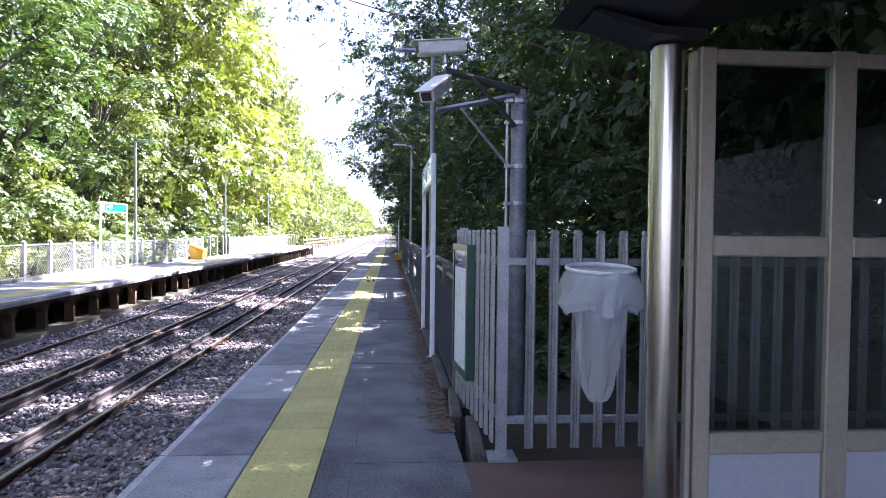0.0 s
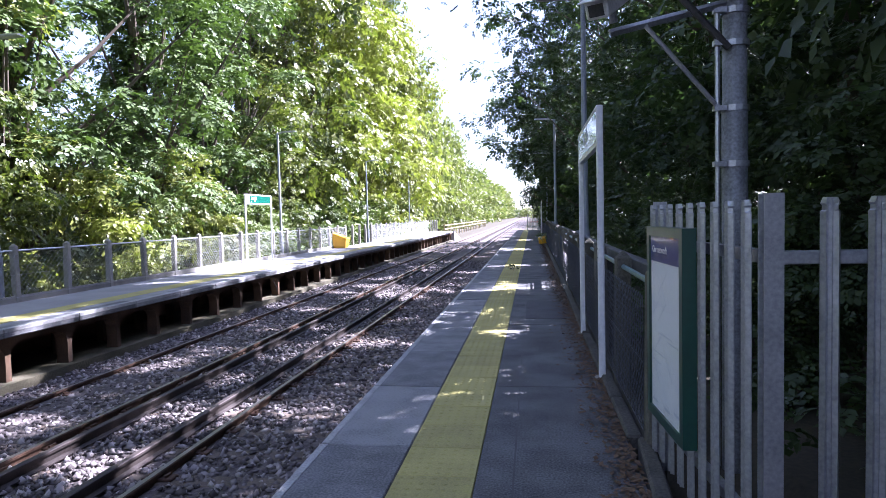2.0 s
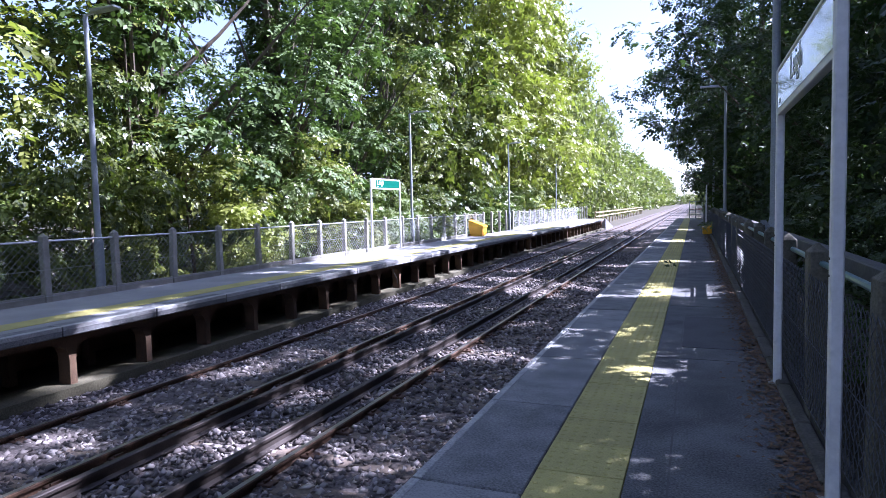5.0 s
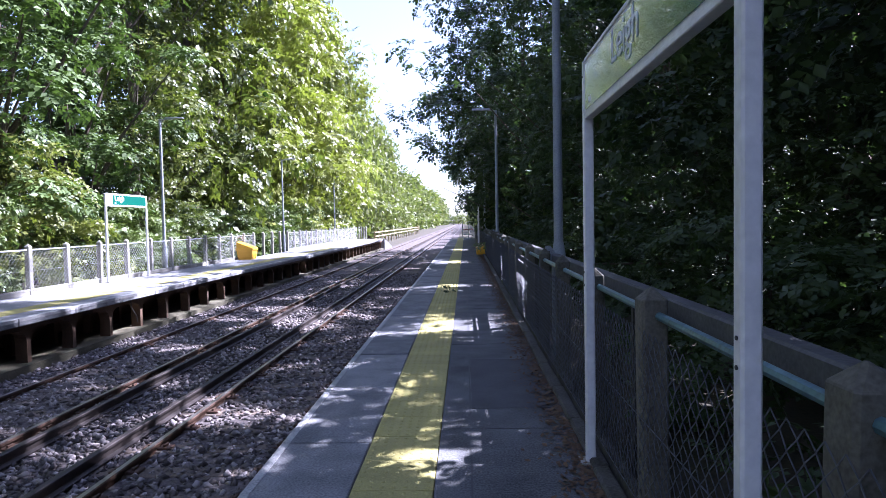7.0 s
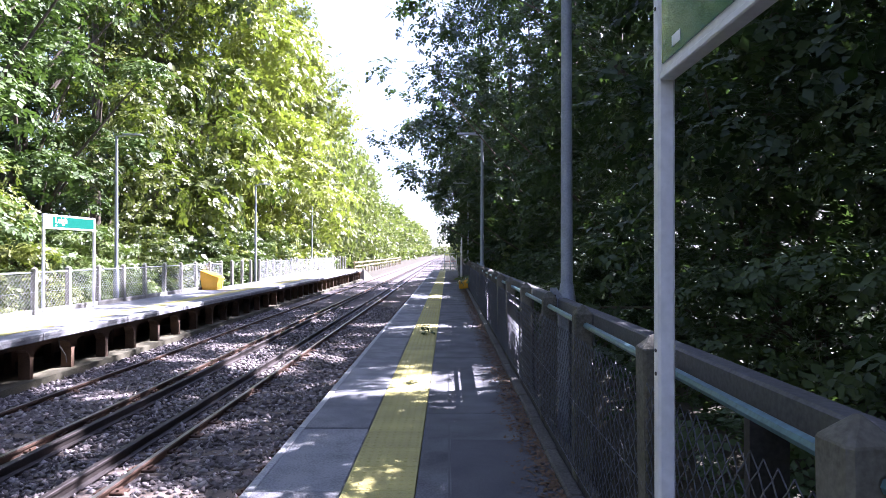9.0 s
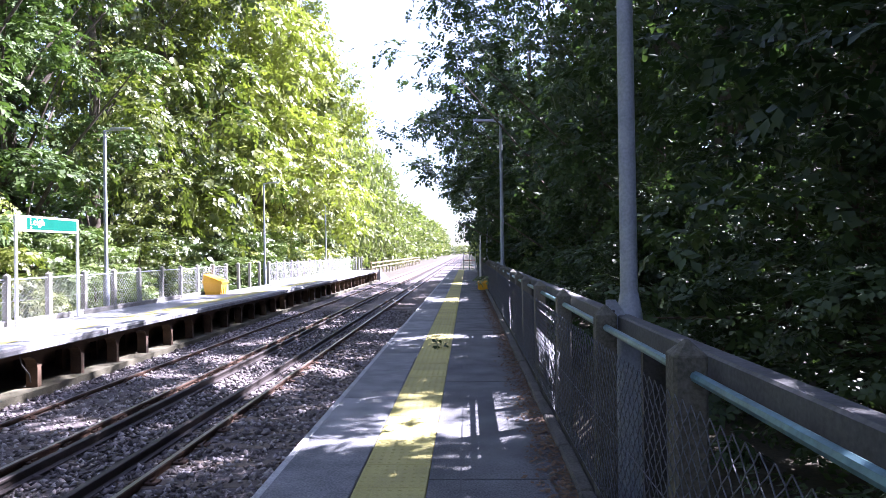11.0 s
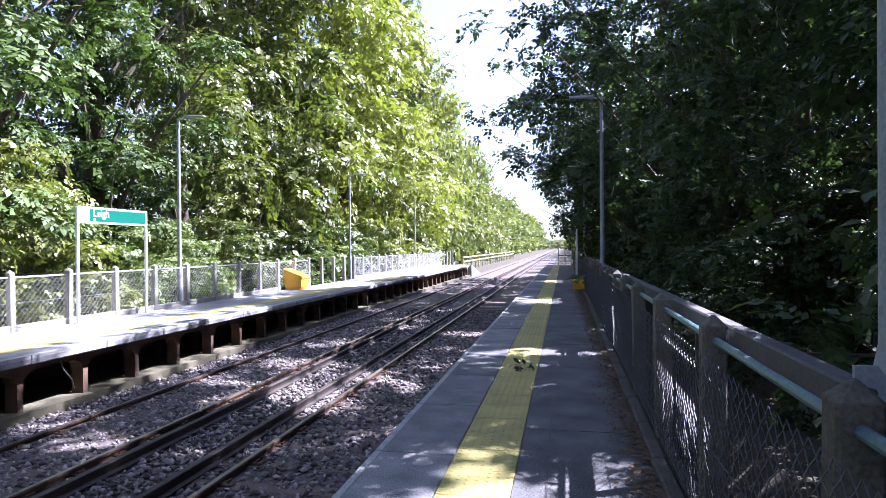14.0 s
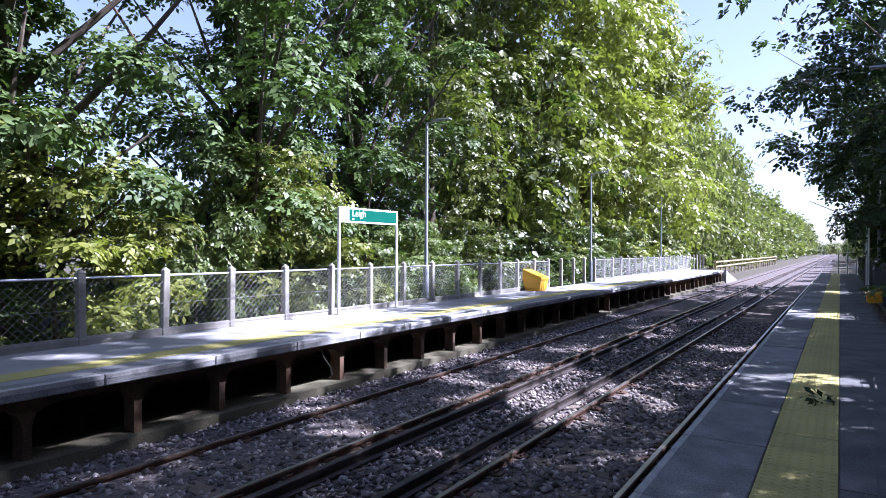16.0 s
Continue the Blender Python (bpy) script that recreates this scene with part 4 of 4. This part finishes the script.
# places on the ground where the sun comes through the near canopy: x, y, half width, half length
SUN_GAPS = [(1.4, 12.5, 0.5, 0.55), (0.8, 12.7, 0.4, 0.7), (1.6, 13.2, 0.32, 0.6), (0.75, 13.4, 0.35, 0.4), (1.3, 12.2, 0.3, 0.3), (0.1, 11.8, 0.5, 0.25), (0.85, 11.8, 0.3, 0.25),
            (1.5, 18.1, 0.5, 0.4), (0.85, 18.1, 0.35, 0.35), (0.1, 17.9, 0.5, 0.4), (0.1, 8.05, 0.35, 0.16), (1.28, 8.3, 0.25, 0.14), (1.0, 7.2, 0.25, 0.3), (0.7, 26.5, 0.8, 0.8),
            (0.9, 36.5, 0.8, 1.2)]


gr = random.Random(61)
SUN_GAPS += [(gr.uniform(-6.3, -0.3), 4 + 0.5 * k + gr.uniform(-0.5, 0.5), gr.uniform(0.3, 0.95), gr.uniform(0.18, 0.7)) for k in range(110)]
SUN_GAPS += [(-8.3, 18.4, 1.7, 2.4), (-6.6, 17.8, 0.6, 1.1), (-10.6, 16.5, 1.3, 3.0), (-8.2, 33.5, 1.6, 2.6), (-8.0, 50.0, 2.5, 9.0), (-6.7, 12.0, 0.5, 0.5), (-6.5, 24.0, 0.5, 0.8), (-7.4, 27.5, 0.6, 0.7), (-10.5, 25.0, 1.0, 1.5), (-10.8, 30.0, 1.2, 2.0)]
SUN_GAPS += [(gr.uniform(-8.6, -1.0), 1 + 0.27 * k + gr.uniform(-0.5, 0.5), gr.uniform(0.25, 0.8), gr.uniform(0.12, 0.5)) for k in range(60)]
# the ballast beside the near platform lies in shade
SUN_GAPS = [g for g in SUN_GAPS if not (-2.0 < g[0] < -0.15 and g[1] < 11.5)]
WOOD_GAPS = [(3.2, 14.7, 0.9, 1.3), (4.0, 10.5, 0.7, 1.0), (3.0, 19.5, 0.8, 1.2), (4.6, 17.0, 0.7, 1.0), (3.3, 6.8, 0.6, 0.8), (5.0, 12.5, 0.6, 0.8), (4.3, 23.5, 0.8, 1.2), (3.9, 12.8, 0.8, 1.0), (2.9, 16.6, 0.7, 0.9), (5.4, 14.8, 0.8, 1.2)]


def gap_test(m):
    """Drops most leaves of a tree placed by m that stand between the sun and a gap on the ground."""
    M = np.array(m)
    def test(p, r):
        w = p @ M[:3, :3].T + M[:3, 3]
        g = w[:, :2] - w[:, 2:3] * np.array((SUN.x / SUN.z, SUN.y / SUN.z))
        keep = np.ones(len(p), bool)
        for x, y, a, b in SUN_GAPS:
            u = ((g[:, 0] - x) / a) ** 2 + ((g[:, 1] - y) / b) ** 2
            keep &= ~((u < 1.15) & (r.random(len(p)) < 0.94))
        for x, y, a, b in WOOD_GAPS:
            u = ((g[:, 0] - x) / a) ** 2 + ((g[:, 1] - y) / b) ** 2
            keep &= ~((u < 1.0) & (r.random(len(p)) < 0.88))
        keep |= w[:, 2] < 0.6
        # clear of the shelter and its roof
        keep &= ~((w[:, 0] < 5.0) & (w[:, 1] < 1.2) & (w[:, 2] < 4.5))
        # nothing hangs low over the platform in front of the lamps
        return keep & ~((w[:, 0] < 2.8) & (w[:, 2] < 5.9) & (w[:, 1] < 33))
    return test


def make_tree(name, seed, height, z0, profile, clumps, per, leaf, clump_r, leafmat, label, trunk_r=0.2, limbs=8, barkmat=None, flat=0.6, lean=0.0, thin=None, lump=0.35, ivy=0, gap=0.0, shade=None):
    """gap > 0: boughs kept that far apart and clad in sprays, per of them each; otherwise loose clumps of per leaves."""
    t = thing(name, label, "bush" if name == "bush" else "tree", group="bushes" if name == "bush" else "trees")
    pts = crown_points(seed, clumps, z0, height, profile, lump, thin, gap)
    r = random.Random(seed)
    rr = np.random.default_rng(seed + 1)
    if trunk_r:
        path = [(lean * i / 6 + r.uniform(-0.12, 0.12) * (i > 0), r.uniform(-0.12, 0.12) * (i > 0), -1.4 + (height * 0.9 + 1.4) * i / 6) for i in range(7)]
        part("trunk", Geo().tube(path, [trunk_r * (1.25 - 0.18 * i) for i in range(7)], 9), barkmat or BARK, t, "", True)
        picks = rr.choice(len(pts), min(limbs, len(pts)), replace=False)
        for i in picks:
            e = Vector(pts[i])
            s = max(0.15, min(0.85, (e.z / height) - 0.25 + r.uniform(-0.05, 0.1)))
            a = Vector(path[0]).lerp(Vector(path[-1]), s)
            mid = a.lerp(e, 0.5) + Vector((r.uniform(-0.3, 0.3), r.uniform(-0.3, 0.3), r.uniform(-0.1, 0.5)))
            w = trunk_r * 0.3
            part("limb", Geo().tube([a, a.lerp(mid, 0.5) + Vector((0, 0, 0.1)), mid, e], [w, w * 0.75, w * 0.5, w * 0.15], 6), barkmat or BARK, t, "", True)
    if ivy:
        sleeve = [(0.5 * math.cos(2.4 * i), 0.5 * math.sin(2.4 * i), 0.3 + height * 0.75 * i / ivy) for i in range(ivy)]
        pts = np.concatenate((pts, np.array(sleeve)))
    size = rr.uniform(0.6, 1.35, len(pts)) * clump_r
    if ivy:
        size[-ivy:] = rr.uniform(0.5, 0.8, ivy)
    if gap:
        me = spray_cloud(pts, size, per, leaf, seed + 2, flat, 7, shade)
    else:
        me = leaf_cloud(pts, size, per, leaf, seed + 2, flat)
    me.materials.append(leafmat)
    part("crown", me, leafmat, t, "leafy uneven crown")
    return t


def grove(kinds, places):
    """Sets trees out: the first of each kind is moved into place, later ones are copies."""
    used = set()
    for k, x, y, z, s, rot in places:
        m = pose(x, y, z, 0, 0, rot) @ Matrix.Diagonal((s[0], s[0], s[1], 1))
        ob = kinds[k]
        if k not in used:
            used.add(k)
            ob.matrix_basis = m
        else:
            o = copy_thing(ob, m)
            o.matrix_basis = m


r = random.Random(21)
tall = lambda h: 4.3 * (math.sin(math.pi * min(1, 0.12 + 0.88 * h)) ** 0.6) * (1 - 0.25 * h)
column = lambda h: 3.4 * (math.sin(math.pi * min(1, 0.15 + 0.85 * h)) ** 0.5)
over = lambda h: 1.7 + 3.5 * math.sin(math.pi * min(1, (h * 0.97 + 0.02) ** 1.35)) ** 1.2
dome = lambda h: 2.2 * math.sqrt(max(0.02, 1 - h * h))
left_kinds = [
    make_tree("tree", 101, 22.0, 2.0, tall, 58, 110, 0.185, 1.6, LEAF_L, "tall sunlit broadleaf tree behind the opposite platform", 0.28, 14, flat=0.75, lump=0.55, gap=2.0),
    make_tree("tree", 102, 21.0, 1.8, column, 52, 110, 0.185, 1.6, LEAF_L, "tall narrow broadleaf tree behind the opposite platform", 0.22, 12, flat=0.75, lump=0.55, gap=1.9),
    make_tree("tree", 103, 20.0, 2.6, tall, 46, 92, 0.16, 1.25, LEAF_D, "tall dark ivy-hung tree with open branches", 0.36, 34, flat=0.65, lump=0.6, ivy=34, gap=1.7),
    make_tree("tree", 104, 17.0, 0.2, lambda h: 1.1 * column(h), 130, 66, 0.33, 1.15, LEAF_D, "dark dense tree deeper in the wood", 0.25, 6, flat=0.6, lump=0.4),
    make_tree("tree", 105, 22.0, 1.2, tall, 62, 52, 0.3, 1.7, LEAF_L, "tall sunlit tree further along the opposite platform", 0.28, 8, flat=0.75, lump=0.55, gap=2.0),
]
places = []
y = -14.0
i = 0
while y < 72:
    k = (0, 2, 1)[i % 3]
    if 15 < y < 30:
        k = 2
    elif 8 < y <= 15:
        k = 0
    if y > 38 or y < -4:
        k = 4
    places.append((k, -13.2 - r.uniform(0, 1.5), y, -0.9, (r.uniform(0.98, 1.15), r.uniform(0.92, 1.12) * (1.14 if y > 34 else 1.0)), r.uniform(0, 360)))
    y += r.uniform(5.2, 6.6)
    i += 1
n_ = 0
while n_ < 12:
    if 1 < n_ < 8:
        places.append((3, -20.5, -2 + n_ * 5.6, -0.9, (1.05, 0.24), 70.0 * n_))
    else:
        places.append((3, -18.5 - r.uniform(0, 1.5), -3 + n_ * 5.6, -0.9, (r.uniform(1.0, 1.15), r.uniform(0.85, 1.1)), r.uniform(0, 360)))
    n_ += 1
grove(left_kinds, places)
bush_kinds = [
    make_tree("bush", 201, 3.9, 0.0, dome, 38, 70, 0.115, 0.68, LEAF_B, "dense leafy bush behind the platform fence", 0.06, 4, gap=0.7),
    make_tree("bush", 202, 4.6, 0.0, dome, 38, 70, 0.12, 0.72, LEAF_L, "tall loose bush behind the platform fence", 0.06, 4, gap=0.7),
    make_tree("bush", 203, 4.2, 0.0, dome, 36, 28, 0.19, 0.72, LEAF_B, "leafy bush far along the platform fence", 0.06, 4, gap=0.7),
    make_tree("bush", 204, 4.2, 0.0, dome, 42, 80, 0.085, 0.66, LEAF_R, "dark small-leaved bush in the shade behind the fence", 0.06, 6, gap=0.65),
]
places = []
y = 2.0
while y < 70:
    places.append((2 if y > 34 else r.randrange(2), -11.7 - r.uniform(-0.1, 0.8), y, -0.9, (r.uniform(0.85, 1.08), r.uniform(0.75, 1.05) * (1.22 if y < 24 else 1.0)), r.uniform(0, 360)))
    y += r.uniform(2.8, 3.8)
for y in (4.5, 7, 9.5, 12, 14.5, 17, 20, 24, 30, 36, 42, 48):
    places.append((2 if y > 28 else 3, 5.1 + r.uniform(-0.2, 0.5), y + r.uniform(-1, 1), -0.4, (r.uniform(0.75, 0.95), r.uniform(0.5, 0.8)), r.uniform(0, 360)))
grove(bush_kinds, places)
# the shaded wood behind the near fence, each tree its own
y = -7.0
i = 0
while y < 60:
    x = 5.8 + r.uniform(-0.3, 0.5) - (0.5 if 38 < y < 44 else 0) + (1.4 if y < 6 else 0) - (0.5 if y > 23 else 0)
    m = pose(x, y, -0.4, 0, 0, r.uniform(0, 360)) @ Matrix.Diagonal((1, 1, r.uniform(0.9, 1.05), 1))
    near = -2 < y <= 23
    high = 13.5 if near else 14.0
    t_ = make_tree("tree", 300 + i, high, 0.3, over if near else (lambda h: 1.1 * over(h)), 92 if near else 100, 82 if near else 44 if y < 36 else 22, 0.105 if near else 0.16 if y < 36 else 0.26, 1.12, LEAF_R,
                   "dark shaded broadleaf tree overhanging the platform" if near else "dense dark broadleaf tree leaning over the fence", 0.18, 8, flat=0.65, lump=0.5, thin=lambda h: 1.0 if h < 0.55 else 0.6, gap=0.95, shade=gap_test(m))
    t_.matrix_basis = m
    y += r.uniform(3.6, 4.4)
    i += 1
def back_tree(seed, x, y, wide, tall_, high):
    """A tree standing back in the wood: high is an unseen crown far up, added to cast shade, the other is clad to the
    ground.
    """
    m = pose(x, y, -0.5, 0, 0, 37.0 * seed) @ Matrix.Diagonal((wide, wide, tall_, 1))
    if high:
        t = make_tree("tree", seed, 27.0, 18.5, tall, 60, 20, 0.32, 1.2, LEAF_R, "unseen tall tree added for the shade of its high crown", 0.3, 10, flat=0.6, lump=0.5, gap=1.2, shade=gap_test(m))
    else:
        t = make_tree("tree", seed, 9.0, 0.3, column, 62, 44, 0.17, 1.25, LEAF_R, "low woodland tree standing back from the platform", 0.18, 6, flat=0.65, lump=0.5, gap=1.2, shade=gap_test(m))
    t.matrix_basis = m


n_ = 500
# tall crowns out of view, placed to shade the tracks and opposite platform
for y, h in ((-10, 0.9), (-4.5, 0.95), (1, 0.9), (6, 0.95), (11.5, 1.0), (15.5, 1.08), (20, 1.05), (24, 0.98), (35, 0.85), (40, 0.8)):
    back_tree(n_, 10.4 + r.uniform(-0.8, 0.8), y, 1.1, h, True)
    n_ += 3
for i in range(14):
    back_tree(n_, 9.8 + r.uniform(-0.8, 0.8), -9 + i * 5.2, 1.1, r.uniform(0.9, 1.15), False)
    n_ += 3
# extra back trees, added to keep the near platform in shade
for i in range(5):
    back_tree(n_, 8.4 + r.uniform(-0.4, 0.5), -7 + i * 3.8, 1.15, r.uniform(1.5, 1.75), False)
    n_ += 3
for y, h in ((18.6, 1.4), (25.0, 1.3)):
    back_tree(n_, 8.6, y, 1.05, h, False)
    n_ += 3
far_kinds = [
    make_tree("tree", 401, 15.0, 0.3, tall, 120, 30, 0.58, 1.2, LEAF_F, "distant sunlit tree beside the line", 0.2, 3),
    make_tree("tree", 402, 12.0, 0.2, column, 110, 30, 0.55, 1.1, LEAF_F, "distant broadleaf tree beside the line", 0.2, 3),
    make_tree("tree", 403, 14.0, 0.2, tall, 70, 16, 1.0, 1.3, LEAF_F, "haze-toned tree far down the line", 0.2, 2),
]
places = []
y = 74.0
while y < 430:
    places.append((2 if y > 150 else r.randrange(2), -13 - r.uniform(0, 2), y, -1.1, (r.uniform(0.95, 1.2), r.uniform(0.8, 1.1) * (1.6 if y < 120 else 1.2)), r.uniform(0, 360)))
    places.append((2 if y > 150 else r.randrange(2), 6.6 + r.uniform(0, 2), y - 10, -1.1, (r.uniform(0.9, 1.1), r.uniform(0.75, 1.0)), r.uniform(0, 360)))
    y += r.uniform(6.5, 9) * (1 + y / 400)
for i in range(6):
    places.append((i % 2, -21 - r.uniform(0, 4), 34 + i * 12, -1.1, (1.1, r.uniform(0.6, 0.9)), r.uniform(0, 360)))
for i in range(7):
    places.append((2, -11 + i * 3.4, 455 + 12 * (i % 3), -1.1, (0.8, r.uniform(0.45, 0.6)), r.uniform(0, 360)))
grove(far_kinds, places)

def leaning_tree():
    """A tree that reaches out over the platform, with a hanging spray at the end of a limb."""
    t = thing("tree", "dark tree with a low limb hanging over the platform", "tree", (0, 0, 0), "trees")
    part("trunk", Geo().tube([(4.6, 43, -1.2), (4.3, 42.8, 2.5), (3.6, 42.5, 6), (3.0, 42.2, 10)], [0.2, 0.17, 0.13, 0.06], 9), BARK, t, "", True)
    part("limb", Geo().tube([(4.1, 42.7, 3.5), (2.8, 42.3, 6.0), (1.5, 42.0, 6.4), (0.8, 42.0, 5.2)], [0.1, 0.07, 0.05, 0.02], 6), BARK, t, "", True)
    rr = np.random.default_rng(77)
    c = [(0.8, 42, 5.0), (0.4, 42.2, 4.9), (1.1, 41.8, 4.5), (0.7, 42.1, 5.8), (1.4, 42.1, 6.2), (1.9, 42.3, 6.6), (1.2, 42, 5.4), (0.3, 42, 5.6)]
    c += [(2.6 + rr.normal(0, 1.1), 42.3 + rr.normal(0, 1.3), 8.0 + rr.normal(0, 1.6)) for _ in range(50)]
    me = leaf_cloud(np.array(c), rr.uniform(0.4, 0.8, len(c)), 110, 0.17, 78, 0.7)
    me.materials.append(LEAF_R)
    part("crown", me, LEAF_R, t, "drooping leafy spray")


leaning_tree()

# dead leaves along the fence foot
def litter():
    rr = np.random.default_rng(8)
    n = 13000
    x = 2.03 - np.abs(rr.normal(0, 0.11, n))
    y = rr.uniform(2.2, 40, n)
    c = np.stack((x, y, np.full(n, 0.012)), 1)
    a = rr.uniform(0, 6.28, n)
    s = rr.uniform(0.01, 0.028, n)
    ax = np.stack((np.cos(a), np.sin(a), rr.uniform(-0.1, 0.5, n)), 1) * s[:, None]
    sd = np.stack((-np.sin(a), np.cos(a), rr.uniform(-0.3, 0.3, n)), 1) * s[:, None] * 0.6
    v = np.stack((c - ax, c + sd, c + ax, c - sd), 1).reshape(-1, 3)
    v[:, 2] = np.maximum(v[:, 2], 0.004)
    f = (np.array([(0, 1, 2), (0, 2, 3)])[None] + 4 * np.arange(n)[:, None, None]).reshape(-1, 3)
    me = tri_mesh("leaf_litter", v, f)
    me.materials.append(DEADLEAF)
    tagged(new("leaf_litter", me), "brown fallen leaves gathered along the kerb", "leaf litter", "", "stuff")


litter()
tw = leaf_cloud(np.array([(0.93, 16.75, 0.06)]), np.array([0.16]), 30, 0.09, 5, 0.3)
tw.materials.append(LEAF_R)
tagged(new("fallen_sprig", tw), "small green leafy sprig lying on the yellow strip", "sprig")

# ---- platform pieces ----
cm = Geo().box(0.0, 0.605, 0.006, 1.449, -0.09, 0.0, 0.008).mesh("coping_slab", COPING)
cw = Geo().box(-0.004, 0.05, 0.01, 1.445, -0.05, 0.004, 0.003).mesh("painted_edge", EDGE_PAINT)
for i in range(48):
    y = 1.81 - 6 * 1.455 + i * 1.455
    if y + 1.455 < PEND + 0.5:
        o = part("coping_slab", cm, COPING, platform)
        o.matrix_basis = pose(0, y, 0.002 * math.sin(i * 2.7), 0.05 * math.sin(i), 0.15 * math.sin(i * 1.9), 0)
        o = part("painted_edge", cw, EDGE_PAINT, platform, "worn white edge line")
        o.location = (0, y, 0)


def tactile_mesh(blisters):
    g = Geo()
    g.box(0.613, 1.077, 0.003, 0.447, -0.06, 0.002, 0.004)
    if blisters:
        for i in range(7):
            for j in range(6):
                x, y = 0.645 + i * 0.0667, 0.04 + j * 0.074
                a = [(x + 0.017 * math.cos(k * 1.0472), y + 0.017 * math.sin(k * 1.0472), 0.002) for k in range(6)]
                b = [(x + 0.01 * math.cos(k * 1.0472), y + 0.01 * math.sin(k * 1.0472), 0.0065) for k in range(6)]
                g.rings([a, b])
    return g.mesh("tactile_slab", YELLOW)


tb, tp = tactile_mesh(True), tactile_mesh(False)
for i in range(156):
    y = -8 + i * 0.45
    if y < PEND - 0.4:
        o = part("tactile_slab", tb if 0 < y < 28 else tp, YELLOW, platform)
        o.location = (0, y, 0.001 * math.sin(i * 3.3))
